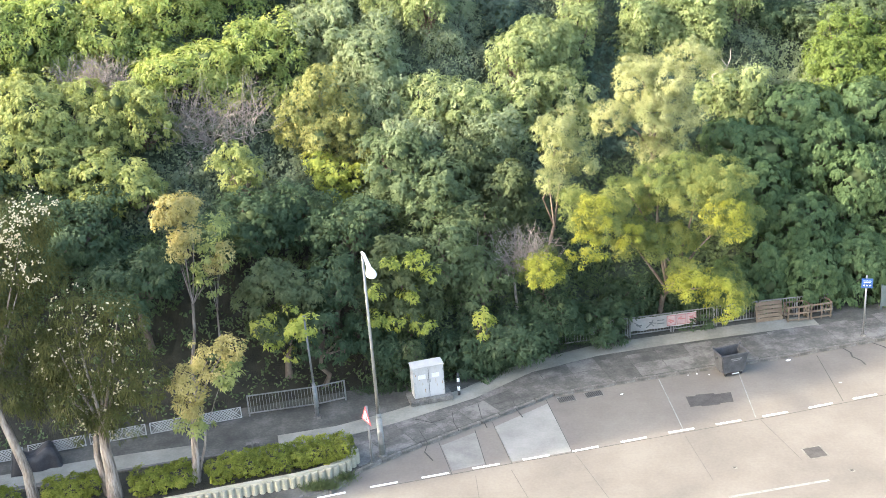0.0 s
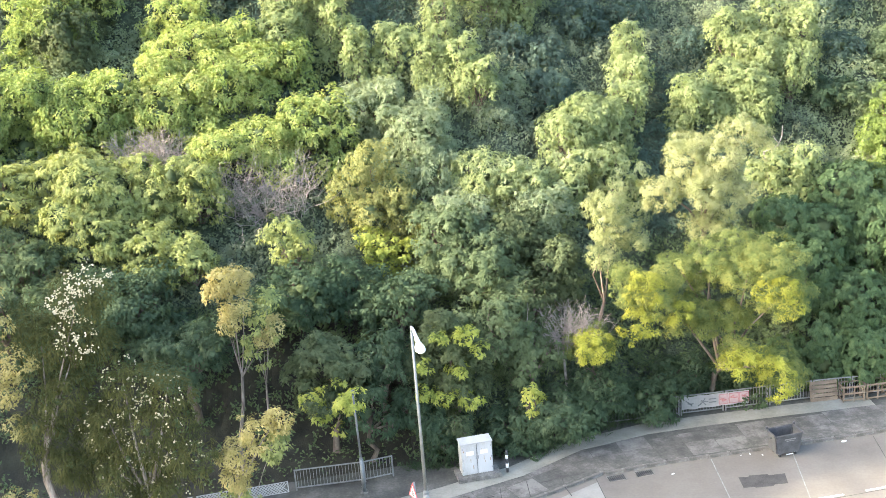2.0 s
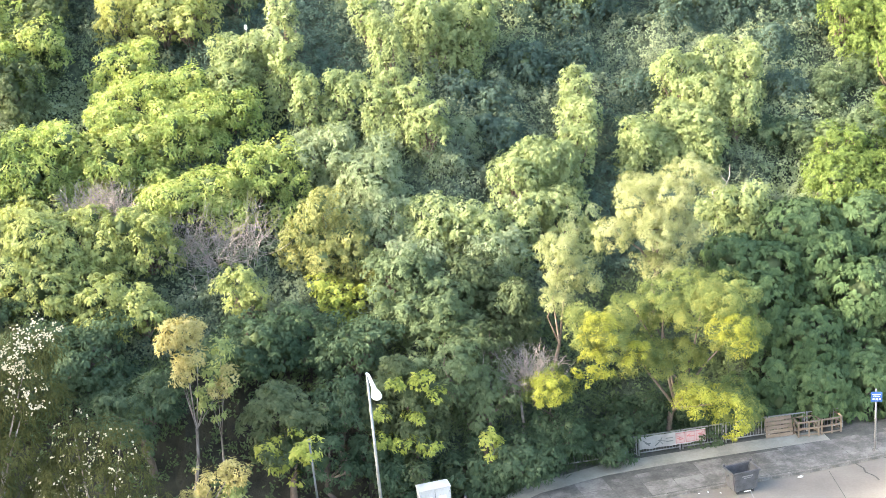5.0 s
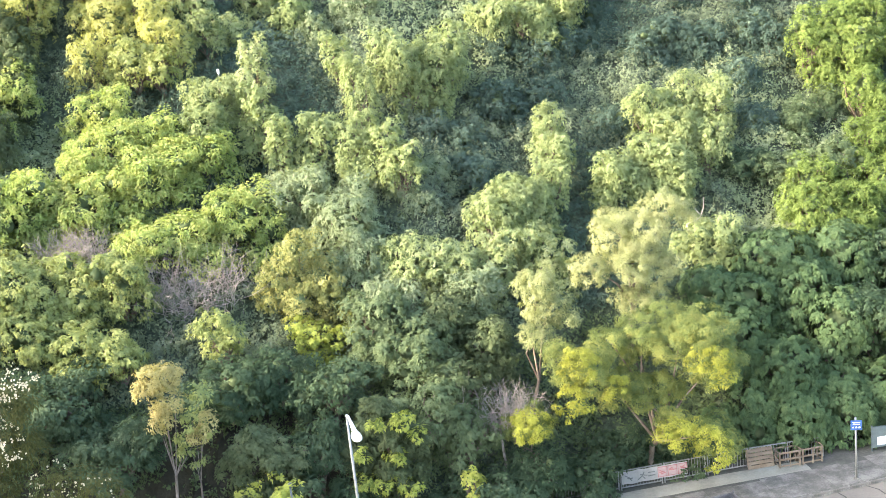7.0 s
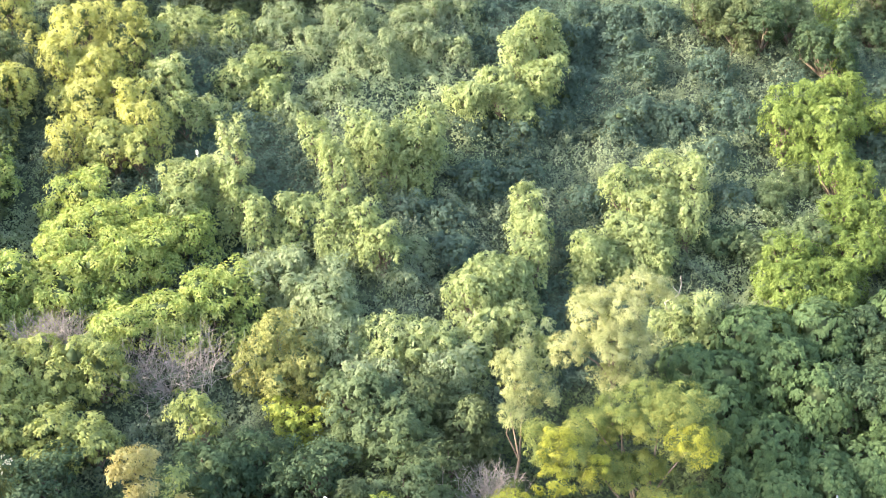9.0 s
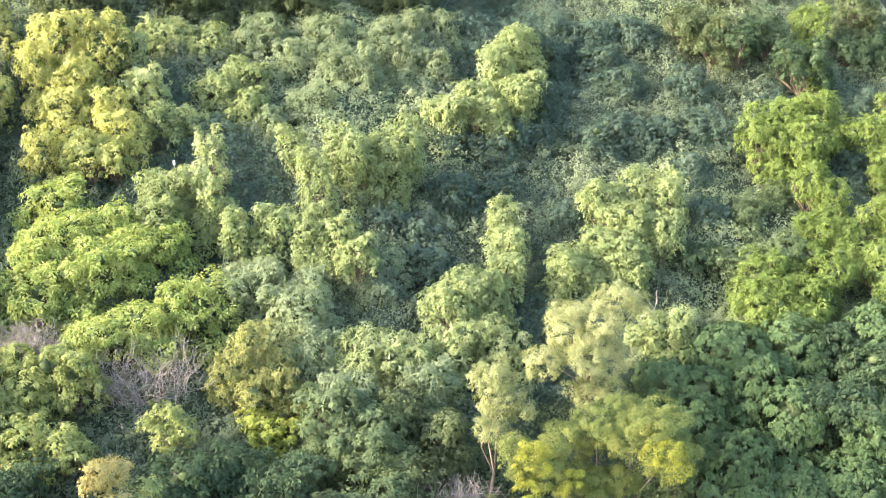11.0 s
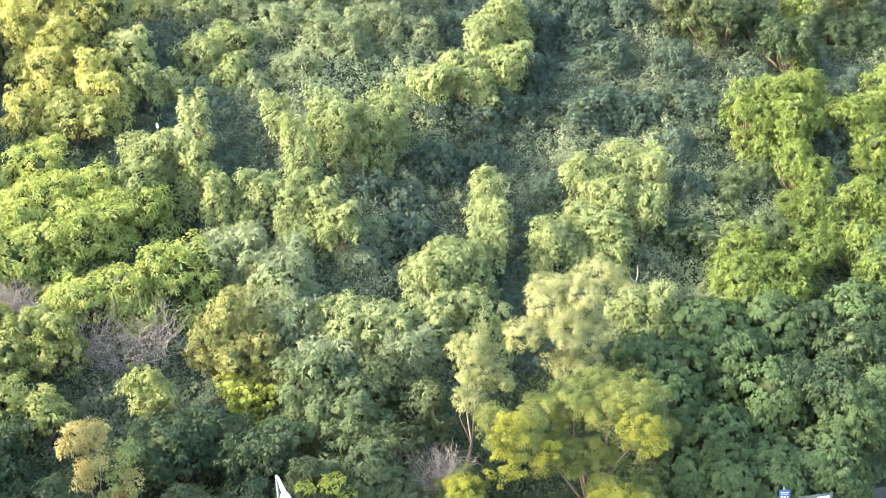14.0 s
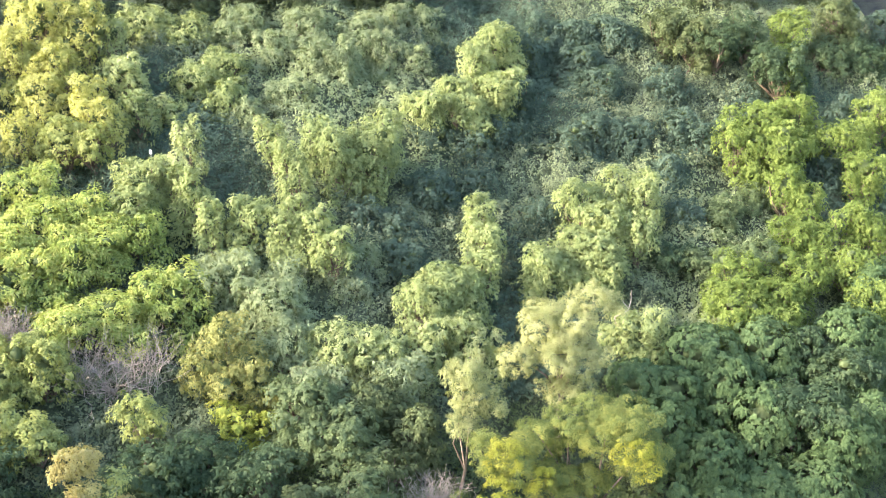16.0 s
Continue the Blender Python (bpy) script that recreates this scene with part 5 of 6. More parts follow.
# The dark kind stands in for shade beside the bright trees here.
tree("dark", 22.7, 67.8, 12.5, 1.6, 2.0, 149)
tree("dark", 25.0, 69.2, 13.5, 1.3, 1.7, 150)
tree("dark", 20.9, 65.2, 10.8, 1.9, 1.4, 151)
tree("shade", 18.6, 65.4, 11.3, 1.6, 1.2, 152)
tree("mid", 24.7, 79.4, 23.3, 1.7, 1.6, 153)
tree("shade", 26.3, 78.7, 22.5, 1.9, 1.7, 154)
tree("shade", 28.6, 79.7, 23.1, 1.6, 2.0, 155)
tree("mid", 23.4, 80.2, 24.1, 1.6, 1.4, 156)
tree("sunny", 31.8, 80.5, 23.2, 1.4, 1.9, 157)
tree("sunny", 30.3, 77.1, 20.8, 1.2, 1.6, 158)
tree("sunny", 26.9, 73.1, 18.0, 2.2, 1.5, 159)
tree("sunny", 29.1, 73.3, 17.9, 2.0, 1.7, 160)
tree("sunny", 27.2, 71.2, 16.5, 2.3, 1.6, 161)
tree("sunny", 24.7, 71.0, 17.0, 1.4, 1.6, 162)
tree("sunny", 26.7, 68.2, 14.5, 1.6, 1.6, 163)
tree("sunny", 27.7, 67.4, 13.8, 1.2, 1.4, 164)
tree("mid", 35.9, 82.0, 23.7, 1.9, 1.5, 165)
tree("sunny", 35.1, 74.4, 18.0, 1.5, 1.7, 166)
tree("sunny", 32.0, 71.7, 16.4, 1.7, 1.8, 167)
tree("sunny", 32.2, 69.7, 14.9, 1.4, 1.8, 168)
tree("sunny", 29.9, 66.2, 12.5, 1.5, 1.4, 169)
tree("sunny", 30.9, 65.5, 11.9, 1.4, 1.5, 170)
tree("sunny", 25.8, 65.3, 12.3, 1.5, 1.2, 171)
tree("dark", 23.2, 63.7, 11.6, 1.5, 1.1, 172)
tree("sunny", 27.3, 64.9, 12.0, 1.2, 1.0, 173)
tree("sunny", 21.0, 60.9, 9.8, 1.9, 1.7, 174)
tree("sunny", 25.5, 63.0, 10.6, 1.9, 1.5, 175)
tree("sunny", 28.3, 63.3, 10.6, 1.7, 1.5, 176)
tree("sunny", 23.6, 61.3, 9.8, 1.4, 1.3, 177)
tree("sunny", 28.8, 61.6, 9.3, 1.5, 1.5, 178)
tree("shade", 34.3, 80.3, 20.8, 1.6, 2.0, 179)
tree("shade", 37.2, 80.6, 20.6, 2.0, 2.0, 180)
tree("vinedark", 39.2, 83.0, 22.3, 1.7, 1.7, 181)
tree("vinedark", 33.3, 76.1, 17.7, 1.3, 1.3, 182)
tree("vinedark", 30.8, 71.5, 14.4, 1.2, 1.6, 183)
tree("light", 13.9, 66.7, 15.1, 1.4, 1.6, 184)
tree("light", 16.1, 67.4, 15.4, 1.5, 1.6, 185)
tree("light", 15.2, 65.4, 13.9, 1.7, 1.4, 186)
tree("light", 17.9, 67.0, 15.0, 1.2, 1.6, 187)
tree("light", 16.9, 64.8, 13.5, 1.1, 1.1, 188)
tree("light", 13.0, 64.1, 13.3, 1.1, 0.9, 189)
tree("light", 14.4, 63.6, 12.7, 1.5, 1.2, 190)
tree("light", 11.1, 62.8, 12.5, 1.2, 1.1, 191)
tree("light", 8.3, 65.7, 15.0, 1.1, 1.3, 192)
tree("light", 8.3, 64.1, 13.7, 1.4, 1.1, 193)
tree("light", 5.8, 61.2, 12.1, 1.8, 1.1, 194)
tree("light", 4.1, 59.7, 11.7, 1.1, 0.9, 195)
tree("light", 7.7, 62.3, 12.6, 1.2, 0.9, 196)
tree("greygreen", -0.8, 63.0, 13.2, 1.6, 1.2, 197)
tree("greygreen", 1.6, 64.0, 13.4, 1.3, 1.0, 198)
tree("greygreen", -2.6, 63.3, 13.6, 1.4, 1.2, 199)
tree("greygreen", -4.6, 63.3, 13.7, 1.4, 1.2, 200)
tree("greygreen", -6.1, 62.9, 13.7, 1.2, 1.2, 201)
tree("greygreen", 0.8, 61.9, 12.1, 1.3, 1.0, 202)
tree("vine", 18.4, 58.8, 7.8, 2.53, 1.43, 301)
tree("vine", 21.7, 59.1, 7.7, 2.28, 1.67, 302)
tree("vine", 19.2, 57.4, 6.7, 2.21, 1.47, 303)
tree("vine", 15, 55.2, 5.3, 2.03, 1.63, 304)
tree("vine", 17.3, 54.3, 3.6, 2.13, 1.76, 305)
tree("vine", 22.4, 53.9, 1.8, 2.58, 1.81, 306)
tree("shade", 22.8, 55.9, 5.1, 2.81, 1.63, 307)
tree("vine", 20.4, 55.7, 5.2, 1.89, 1.75, 308)
tree("vine", 14.5, 57.2, 7.1, 1.72, 1.15, 309)
tree("shade", 25.6, 57.9, 6.4, 2.46, 1.69, 310)
tree("vine", 24.2, 54.9, 4.1, 2.07, 1.48, 311)
tree("vine", 15.6, 53.8, 2.3, 1.69, 1.27, 312)
tree("shade", 23.7, 58.8, 7.3, 1.84, 1.38, 313)
tree("vine", 16.2, 56.8, 6.6, 1.73, 1.21, 314)
tree("vine", 19.7, 54, 2.4, 1.78, 1.29, 315)
tree("vine", 26.6, 59.6, 7.2, 2.4, 2.1, 316)
tree("vine", 26.2, 55.8, 4.1, 2, 2, 317)
tree("vine", 17.4, 52.6, 2, 1.7, 1.3, 318)
tree("vine", 15.4, 52.7, 1.2, 1.1, 1.2, 319)
tree("vine", 19.7, 52.9, 1.7, 1.7, 1.4, 320)
tree("vine", 13.6, 53.2, 1.4, 1.2, 1.2, 321)
tree("vine", 29.5, 62.6, 9.0, 2.2, 2.2, 213)
tree("mid", -15.7, 80.7, 30.3, 3.4, 2.5, 214)
tree("mid", -8.8, 81.3, 29.5, 3.4, 2.5, 215)
tree("mid", -2.3, 81.8, 29.1, 3.4, 2.5, 216)
tree("mid", 4.3, 83.6, 28.8, 3.4, 2.6, 217)
tree("mid", 28.5, 87.3, 27.8, 3.8, 2.8, 218)
tree("mid", 37.3, 88.2, 27.3, 3.9, 2.9, 219)
tree("shade", 29.8, 77.0, 20.5, 2.6, 2.1, 220)
tree("vinedark", 12.0, 87.0, 28.4, 3.5, 2.6, 221)
tree("vinedark", 20.4, 88.1, 28.4, 4.1, 2.7, 222)
tree("bright", -23.4, 59.3, 15.1, 3.0, 2.3, 223)
tree("bright", -25.1, 57.2, 14.0, 2.3, 2.0, 224)
tree("olive", -22.4, 54.6, 11.4, 2.2, 2.2, 225)
tree("olive", -23.5, 52.5, 10.2, 1.8, 1.8, 226)
tree("dark", -21.3, 51.6, 9.0, 2.4, 1.8, 227)
tree("dark", -19.3, 49.5, 7.2, 2.0, 1.7, 228)
tree("dark", -21.7, 49.2, 7.5, 1.8, 1.8, 229)
tree("mid", -21.7, 69.3, 22.6, 2.6, 2.2, 230)
tree("mid", -20.4, 66.2, 20.0, 2.1, 2.1, 231)
tree("mid", -21.1, 63.1, 17.8, 2.1, 2.1, 232)
tree("yellow", -20.1, 70.9, 23.6, 2.3, 2.3, 233)
tree("yellow", -20.9, 76.8, 28.5, 2.3, 2.3, 234)
tree("mid", -21.1, 72.8, 25.4, 2.1, 2.0, 235)
tree("bright", -22.2, 63.6, 18.3, 2.4, 2.1, 236)
tree("bright", -20.5, 65.6, 19.6, 2.1, 2.1, 237)
tree("bright", -23.0, 66.3, 20.7, 2.2, 2.2, 238)

lobed_tree("tree", "tall tree with brownish ochre leaves and bright yellow lower leaves", "ochre", (-5.0, 57.4, 6.3), [(-5.3, 56.4, 11.7, 1.2, 1.2), (-6.1, 56.2, 10.7, 1.2, 1.2), (-4.4, 56.2, 10.3, 1.4, 1.3), (-5.5, 56, 9.1, 1.6, 1.3), (-3.9, 56, 8.9, 1.2, 1.2), (-5.0, 56, 7.5, 1.4, 1.1), (-7.0, 56, 9.4, 0.8, 1.0), (-3.4, 56, 7.4, 0.8, 0.9)], 930, 0.16, None, 1.0, 0, 0.68, (), [(-5.0, 54.6, 8.0, 0.9, 0.55), (-3.7, 54.6, 7.6, 0.75, 0.5), (-4.7, 54.6, 7.0, 0.7, 0.45), (-5.7, 54.6, 8.5, 0.6, 0.45), (-4.2, 54.6, 6.7, 0.5, 0.35), (-5.3, 54.6, 7.3, 0.5, 0.4)])
lobed_tree("tree", "spreading tree with feathery yellow-green foliage behind the railing", "acacia", (10.2, 52.2, 0.2), [(6.9, 50, 6.1, 1.6, 1.8), (11.8, 51.5, 7.1, 2.1, 1.5), (13, 50.3, 5.7, 1.4, 1.3), (10.7, 49.9, 3.4, 0.95, 0.9), (12.7, 50.1, 2.3, 1.3, 1.3), (9.3, 51, 4.6, 1.6, 1.4), (8.4, 51.5, 6.9, 1.0, 1.0), (10.9, 51.5, 4.4, 1.3, 1.0), (10.0, 51.6, 7.5, 1.3, 0.8), (9.9, 52.6, 5.9, 1.2, 0.9)], 901, 0.16, None, 1.0, 0, 0.74, (), [(10.62, 49.0, 3.26, 0.76, 0.71), (12.26, 49.0, 2.32, 0.77, 0.93), (6.7, 49.0, 6.61, 0.84, 1.03), (6.25, 48.8, 5.31, 0.74, 0.79), (12.38, 49.4, 6.28, 0.86, 0.71), (12.97, 49.4, 5.54, 0.56, 0.51), (8.19, 49.2, 5.56, 0.55, 0.5), (11.87, 49.0, 3.18, 0.51, 0.51)], "acacia_gold")
lobed_tree("tree", "small tree with feathery yellow-green foliage", "acacia", (4.9, 51.5, 0.3), [(4.5, 49.6, 4.3, 1.0, 0.9), (3.6, 50.2, 4.0, 0.7, 0.6)], 902, 0.08, None, 1.0, 0, 0.74, (), [(4.35, 48.4, 4.74, 0.79, 0.64), (4.02, 48.4, 4.31, 0.54, 0.44)], "acacia_gold")
lobed_tree("tree", "slender tree with pale feathery foliage and a bare stem", "acacia_pale", (4.7, 52.2, 0.6), [(5.5, 52, 9.4, 1.2, 1.3), (5.9, 52.3, 8.5, 1.1, 1.0), (5.1, 51.5, 7.6, 0.9, 0.9)], 903, 0.11, None, 1.0, 0, 0.74)
lobed_tree("tree", "tall tree with pale feathery yellow-green foliage", "acacia_pale", (10.5, 56.5, 3.2), [(10.4, 55.5, 10.0, 2.0, 1.7), (12.4, 56, 11.5, 1.4, 1.1), (8.4, 55, 9.3, 1.3, 1.0), (11.3, 55.2, 8.9, 1.5, 1.0), (9.8, 56, 11.0, 1.2, 1.0), (10.6, 55.6, 7.4, 1.4, 0.9)], 904, 0.17, None, 1.0, 0, 0.74)
lobed_tree("tree", "slim tree with dry tan-yellow leaves and a pale stem", "dry", (-11.35, 47.6, 0.05), [(-10.9, 47.5, 9.0, 0.86, 0.78), (-10.6, 47.5, 8.2, 0.74, 0.82), (-11.5, 47.5, 8.4, 0.62, 0.62), (-11.0, 47.5, 7.3, 0.55, 0.7), (-10.2, 47.5, 9.0, 0.45, 0.5), (-9.7, 47.5, 6.4, 0.5, 0.42), (-9.2, 47.5, 7.0, 0.48, 0.46)], 905, 0.085, PALE_BARK, 1.6, 0, 0.6)
lobed_tree("tree", "thin sparse tree with pale olive leaves", "olive", (-10.2, 47.9, 0.05), [(-9.4, 47.7, 8.1, 0.6, 0.6), (-9.8, 47.7, 6.9, 0.8, 0.8), (-9.4, 47.7, 6.3, 0.5, 0.6), (-10.1, 47.7, 5.6, 0.6, 1.0)], 911, 0.06, PALE_BARK, 0.5, 0, 0.2)
lobed_tree("paperbark_tree", "paperbark tree with sparse dull brown leaves and white flowers", "paperbark", (-16.14, 39.61, 0.45), [(-14.7, 40.8, 11.2, 1.2, 1.1), (-15.0, 40.8, 9.5, 1.2, 1.3), (-15.8, 40.8, 7.7, 1.3, 1.3), (-16.4, 40.8, 5.9, 1.8, 1.6), (-15.7, 40.8, 4.7, 1.1, 1.1), (-16.4, 40.8, 9.6, 1.3, 1.5)], 906, 0.19, PALE_BARK, 1.6, 170, 0.4, [(-16.16, 39.61, 1.88), (-16.46, 39.61, 3.37), (-16.71, 39.61, 4.59), (-16.66, 39.61, 5.40)], [(-17.1, 39.9, 9.1, 0.57, 0.57), (-18.1, 39.9, 7.4, 0.46, 0.5), (-17.6, 39.9, 6.6, 0.42, 0.38), (-18.0, 39.9, 3.6, 0.57, 0.42), (-17.6, 39.9, 10.4, 0.61, 0.76), (-17.7, 39.9, 11.4, 0.48, 0.67), (-17.6, 39.9, 8.3, 0.48, 0.57)], "gold", [(-14.1, 39.9, 12.2, 0.86, 0.57), (-14.8, 39.9, 10.1, 0.76, 0.86), (-14.9, 39.9, 11.4, 0.67, 0.57)])
lobed_tree("paperbark_tree", "twin-stemmed paperbark tree with thin dark foliage and white flowers", "paperbark", (-13.06, 39.58, 0.45), [(-13.0, 40.2, 6.0, 1.6, 1.5), (-14.4, 40.2, 4.9, 1.3, 1.3), (-11.9, 40.2, 5.4, 1.3, 1.3), (-13.5, 40.2, 7.8, 0.9, 1.3), (-11.9, 40.2, 7.5, 1.0, 1.1), (-12.9, 40.2, 3.8, 1.5, 1.0), (-14.3, 40.2, 6.5, 1.0, 1.1)], 907, 0.25, PALE_BARK, 1.4, 190, 0.3, [(-13.04, 39.58, 1.62), (-13.08, 39.58, 2.61), (-13.00, 39.58, 3.69)])
lobed_tree("paperbark_tree", "second stem of a paperbark tree with thin foliage", "paperbark", (-13.36, 39.83, 0.45), [(-13.6, 40.2, 4.6, 1.1, 1.0)], 909, 0.15, PALE_BARK, 1.0, 10, 0.25)
lobed_tree("paperbark_tree", "small paperbark tree with golden leaves in the planter", "gold", (-10.10, 40.27, 0.45), [(-8.8, 40.3, 5.7, 0.9, 0.8), (-8.1, 40.3, 6.1, 0.6, 0.5), (-9.7, 40.3, 4.7, 0.8, 0.8), (-10.0, 40.3, 3.8, 0.6, 0.6)], 908, 0.15, PALE_BARK, 1.0, 0, 0.6, [(-9.99, 40.27, 1.55), (-9.89, 40.27, 2.66), (-9.77, 40.27, 3.62)])
lobed_tree("tree", "low olive growth round a pale trunk", "olive", (-10.05, 40.57, 0.45), [(-9.9, 40.5, 2.8, 0.7, 0.5), (-8.4, 40.5, 4.9, 0.6, 0.6)], 910, 0.06, PALE_BARK, 1.0, 0, 0.5)
lobed_tree("tree", "green broad-leaved tree over the railing, sun patches painted as yellow-green sprigs", "mid", (-7.3, 48.6, 0.3), [(-7.2, 48.0, 5.2, 1.22, 1.10), (-8.3, 48.0, 4.5, 0.89, 0.89), (-6.2, 48.0, 4.6, 0.93, 0.88), (-7.2, 48.0, 3.5, 1.29, 0.84), (-7.6, 48.0, 5.8, 0.73, 0.63), (-6.1, 48.0, 3.4, 0.64, 0.69)], 920, 0.14, None, 1.5, 0, 0.68, (), [(-7.8, 47.0, 3.8, 0.44, 0.32), (-6.8, 47.0, 4.2, 0.41, 0.29), (-6.3, 47.0, 3.3, 0.44, 0.32), (-7.3, 47.0, 3.0, 0.49, 0.27), (-8.2, 47.0, 3.5, 0.32, 0.24), (-5.9, 47.0, 2.9, 0.29, 0.24), (-6.7, 47.0, 2.3, 0.29, 0.22), (-5.9, 45.0, 4.5, 0.45, 0.4), (-6.3, 45.4, 4.2, 0.4, 0.35)])
lobed_tree("tree", "green broad-leaved tree behind the street lamp, sun patches painted as yellow-green sprigs", "mid", (-1.9, 49.6, 0.6), [(-2.1, 48.9, 5.0, 1.28, 1.11), (-1.0, 48.9, 4.9, 1.04, 0.99), (-3.2, 48.9, 4.0, 0.85, 1.04), (-1.9, 48.9, 3.3, 1.30, 1.05), (-2.6, 48.9, 2.3, 0.96, 0.71), (-0.8, 48.9, 3.5, 0.75, 0.90), (-2.3, 48.9, 6.1, 0.83, 0.64)], 921, 0.14, None, 1.5, 0, 0.68, (), [(-2.3, 47.9, 5.7, 0.41, 0.34), (-1.1, 47.9, 5.8, 0.48, 0.36), (-0.6, 47.9, 5.1, 0.29, 0.27), (-3.1, 47.9, 4.4, 0.34, 0.37), (-2.3, 47.9, 3.1, 0.59, 0.34), (-1.2, 47.9, 2.8, 0.49, 0.30), (-1.6, 47.9, 4.3, 0.37, 0.27), (-3.1, 47.9, 3.3, 0.39, 0.29)])

# ---- hedges, grass, undergrowth ----
def hedge(x, y, lx, seed, a=12):
    rng = np.random.default_rng(seed)
    n = int(lx / 0.42) + 1
    c, s = math.cos(radians(a)), math.sin(radians(a))
    lobes = []
    for i in range(n):
        u = -lx / 2 + lx * (i + 0.5) / n
        for k in (-0.22, 0.22):
            lobes.append((x + u * c - k * s, y + u * s + k * c, 0.9 + rng.uniform(-0.05, 0.12), 0.4 + rng.uniform(0, 0.06), 0.34 + rng.uniform(0, 0.08)))
    ob = new("hedge", crown_mesh("hedge", lobes, seed, 1.0, 0.8))
    tagged(ob, "clipped yellow-green hedge in the ribbed planter", "hedge", "planter hedges")


for i, (x, y, lx) in enumerate(((-5.35, 41.2, 2.1), (-7.0, 40.75, 0.8), (-8.5, 40.55, 1.9), (-11.3, 40.0, 2.0), (-14.6, 39.75, 1.8), (-17.6, 39.2, 1.6))):
    hedge(x, y, lx, 950 + i)


def grass_tuft(name, x, y, lx, ly, n, seed, z=0.0, h=0.35, kind="mid"):
    rng = np.random.default_rng(seed)
    p = np.stack([x + rng.normal(0, lx, n), y + rng.normal(0, ly, n), np.full(n, z)], 1)
    d = unit(np.stack([rng.normal(0, 0.45, n), rng.normal(-0.1, 0.45, n), np.ones(n)], 1))
    sd = unit(np.cross(d, rng.normal(0, 1, (n, 3)))) * rng.uniform(0.006, 0.014, (n, 1))
    L = rng.uniform(0.4, 1.1, (n, 1)) * h
    v = np.stack([p - sd, p + sd, p + d * L * 0.6 + sd * 0.7, p + d * L + np.array([0, 0, -0.04])], 1).reshape(-1, 3)
    ob = new(name, mesh_from(name, v, np.arange(4 * n).reshape(n, 4), [LEAF[kind]]))
    tagged(ob, "rough green grass and weeds along the edge", "grass", kind="stuff")


grass_tuft("grass", -5.3, 39.75, 0.35, 0.12, 900, 21, 0.12, 0.4)
grass_tuft("grass", -4.4, 40.3, 0.2, 0.15, 400, 22, 0.12, 0.3)
for i, (x, y) in enumerate(((2.5, 48.6), (3.6, 49.3), (1.6, 48.0), (4.4, 49.8), (6.0, 50.3), (7.5, 50.7), (-3.2, 47.1))):
    grass_tuft("grass", x, y, 0.5, 0.18, 500, 30 + i, 0.1, 0.5, "shade")


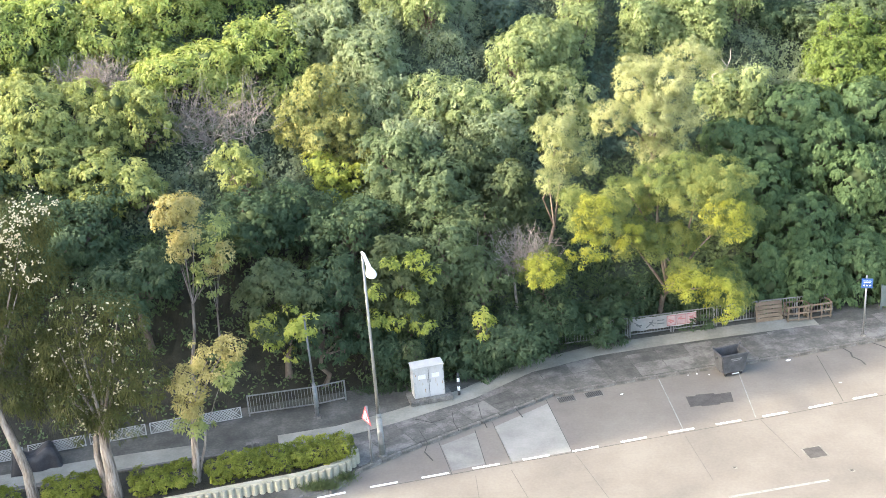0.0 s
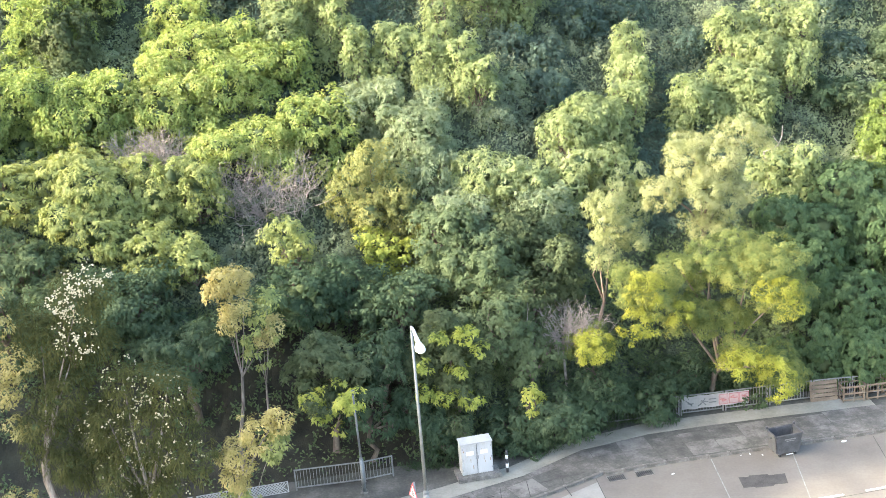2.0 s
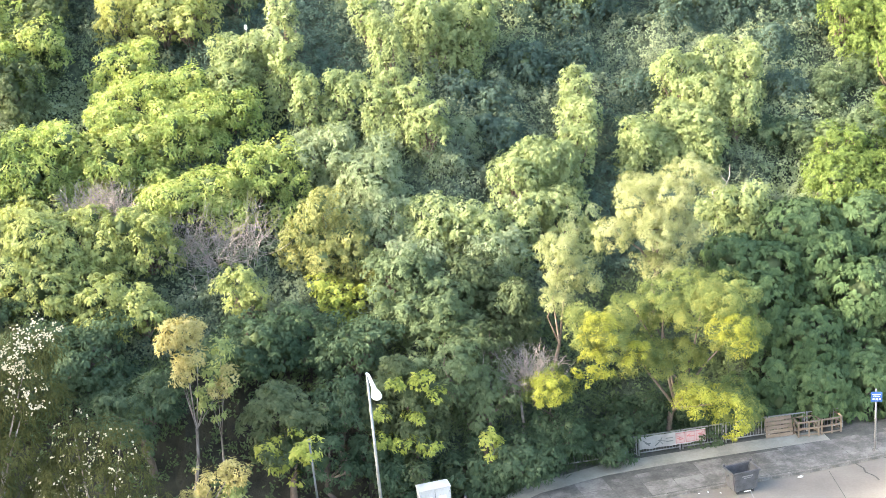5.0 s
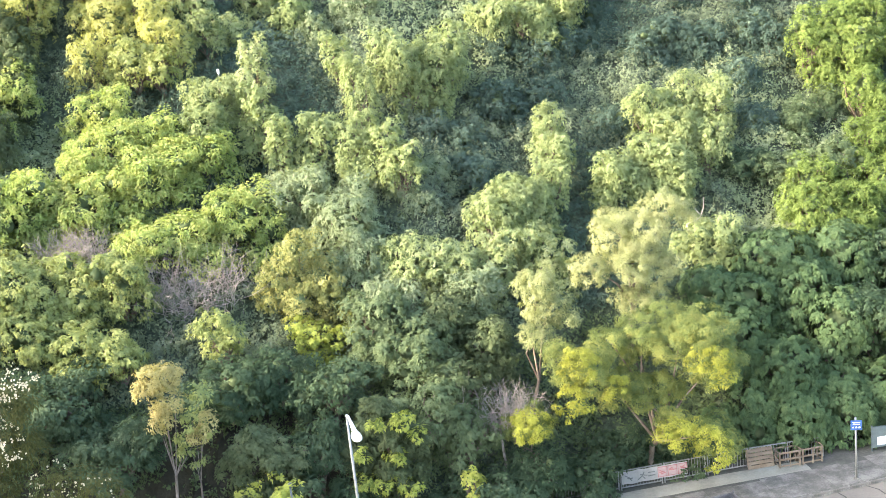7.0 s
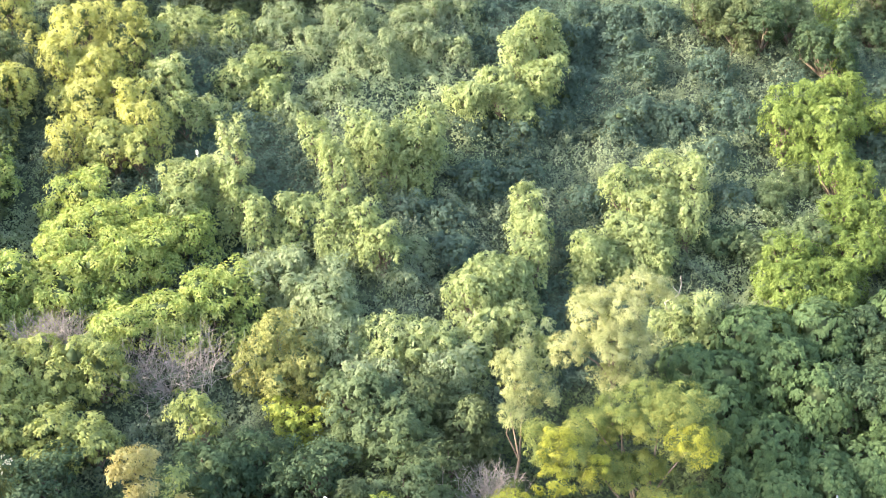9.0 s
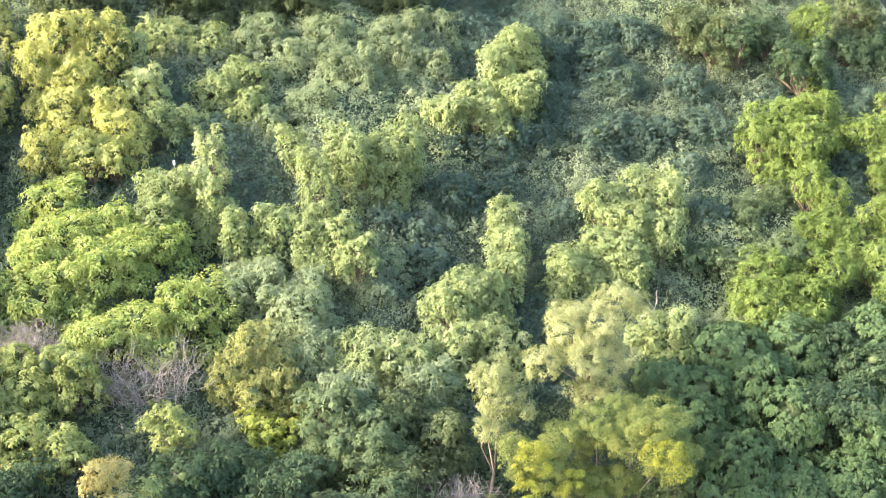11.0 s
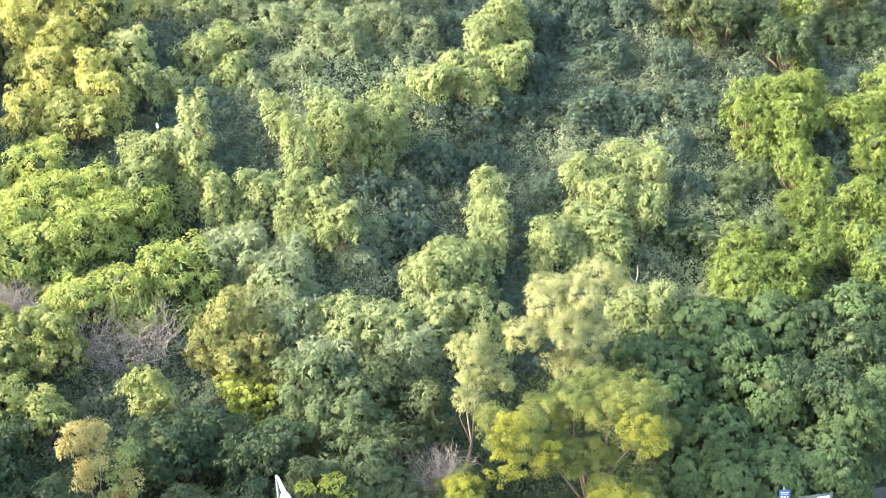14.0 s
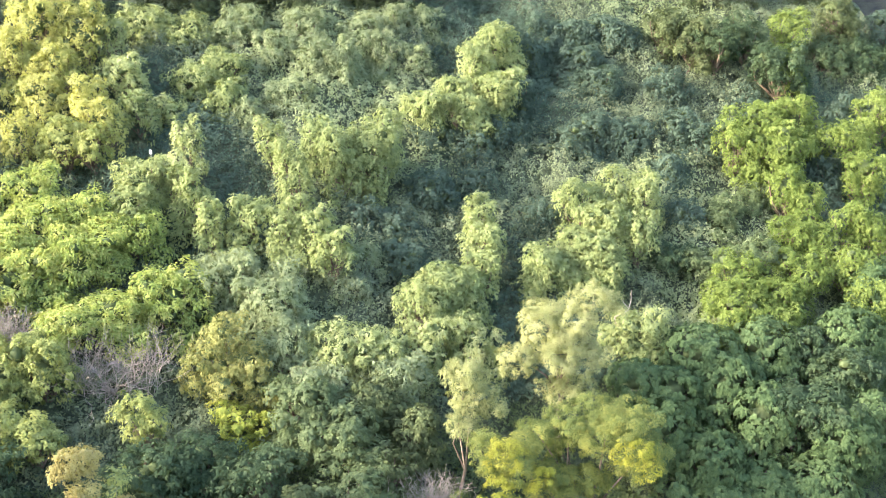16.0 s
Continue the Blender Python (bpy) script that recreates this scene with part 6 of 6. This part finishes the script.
def undergrowth():
    """The tangle of low growth and creeper that covers the whole slope between the trees."""
    rng = np.random.default_rng(77)
    xs, ys = np.arange(-36, 40, 0.6), np.arange(0.6, 46, 0.6)

    def mound(x, y):
        s = np.zeros_like(x)
        for k, (f, amp) in enumerate(((0.55, 1.0), (1.05, 0.55), (2.1, 0.28))):
            a = np.sin(x * f * 1.1 + 1.7 * k + 0.8 * np.sin(y * f * 0.7)) * np.sin(y * f * 1.2 + 0.9 * k + 0.7 * np.sin(x * f * 0.8))
            s = s + amp * (1 - np.abs(a)) ** 1.0
        return s

    def height(x, d):
        y = fence_y(x) + d
        return ground(x, y) + np.clip((d - np.where(x < -4, 3.0, 0.4)) / 2.2, 0, 1) * (0.3 + 1.15 * mound(x, y)) + np.clip((d - 4.5) / 3, 0, 1) * (1.3 + 0.35 * mound(x * 0.7, y * 0.7))

    # Sheet under the leaves, its dark colour standing in for gap shade.
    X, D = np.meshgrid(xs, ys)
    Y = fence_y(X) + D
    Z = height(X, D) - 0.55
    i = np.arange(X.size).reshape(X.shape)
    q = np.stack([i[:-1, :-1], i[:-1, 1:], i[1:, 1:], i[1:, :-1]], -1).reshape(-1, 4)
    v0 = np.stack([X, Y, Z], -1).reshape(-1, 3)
    n = 50000
    x, d = rng.uniform(-34, 38, n), 0.9 + 44 * rng.uniform(0, 1, n)
    y = fence_y(x) + d
    keep = ~((x < -4) & (d < 5) & (rng.uniform(0, 1, n) < 0.8))
    x, d, y = x[keep], d[keep], y[keep]
    n = len(x)
    p = np.stack([x, y, height(x, d)], 1)
    e = 0.25
    nr = np.stack([-(height(x + e, d) - height(x - e, d)) / (2 * e), -(height(x, d + e) - height(x, d - e)) / (2 * e), np.ones(n)], 1)
    nr = unit(nr)
    c = 12
    p = p + nr * rng.uniform(-0.15, 0.35, (n, 1))
    nr = nr + rng.normal(0, 0.3, nr.shape)
    p, nr = np.repeat(p, c, 0), np.repeat(nr, c, 0)
    spread = rng.normal(0, 0.14, p.shape)
    p = p + spread
    nr = nr + unit(spread) * 0.6
    v, f = leaf_quads(p, nr + np.array([0, -0.2, 0.4]), rng, 0.17, 0.11, 0.7, True)
    # Upper leaves carry painted haze; the lowest are dark in place of shade.
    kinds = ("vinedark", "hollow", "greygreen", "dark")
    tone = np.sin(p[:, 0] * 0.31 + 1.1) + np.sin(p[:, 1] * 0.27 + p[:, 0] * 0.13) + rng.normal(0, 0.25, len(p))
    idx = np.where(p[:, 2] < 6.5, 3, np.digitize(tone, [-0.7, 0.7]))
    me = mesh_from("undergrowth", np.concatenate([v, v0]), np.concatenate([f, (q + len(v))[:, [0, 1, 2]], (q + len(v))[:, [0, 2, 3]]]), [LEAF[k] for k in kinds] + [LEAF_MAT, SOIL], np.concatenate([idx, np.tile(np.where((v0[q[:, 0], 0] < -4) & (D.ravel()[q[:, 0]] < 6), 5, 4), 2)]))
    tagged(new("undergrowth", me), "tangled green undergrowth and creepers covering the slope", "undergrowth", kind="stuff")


undergrowth()


def bare_branch(x, y, z):
    """A bleached dead branch that sticks out of the creepers."""
    g = float(ground(x, y))
    tubes = [tube([(x - 0.1, y + 0.3, g), (x - 0.2, y, (g + z) / 2), (x - 0.7, y - 0.2, z - 0.6), (x, y - 0.3, z - 0.3), (x + 0.18, y - 0.3, z + 0.2), (x + 0.2, y - 0.3, z + 0.75)], [0.05, 0.042, 0.036, 0.03, 0.024, 0.013], 6)]
    tubes.append(tube([(x + 0.05, y - 0.3, z - 0.2), (x - 0.2, y - 0.4, z + 0.1), (x - 0.3, y - 0.4, z + 0.3)], [0.025, 0.02, 0.01], 5))
    tagged(new("dead_branch", join_tubes("dead_branch", tubes, TWIG)), "bleached bare dead branch rising from the creepers", "branch")


bare_branch(14.91, 60.07, 10.36)


def white_marker(x, y, z):
    t = thing("marker_plate", "small white marker plate on a stake among the creepers", "marker", at=(x, y, z))
    bm = bmesh.new()
    rod(bm, (0, 0.05, -3.2), (0, 0.05, 0.1), 0.02, 0.02, 8)
    part("stake", bm, GALV, t)
    bm = bmesh.new()
    box(bm, 0, 0, 0, 0.13, 0.03, 0.24, 0.01)
    part("plate", bm, SIGN_WHITE, t)


white_marker(-9.10, 65.88, 19.51)
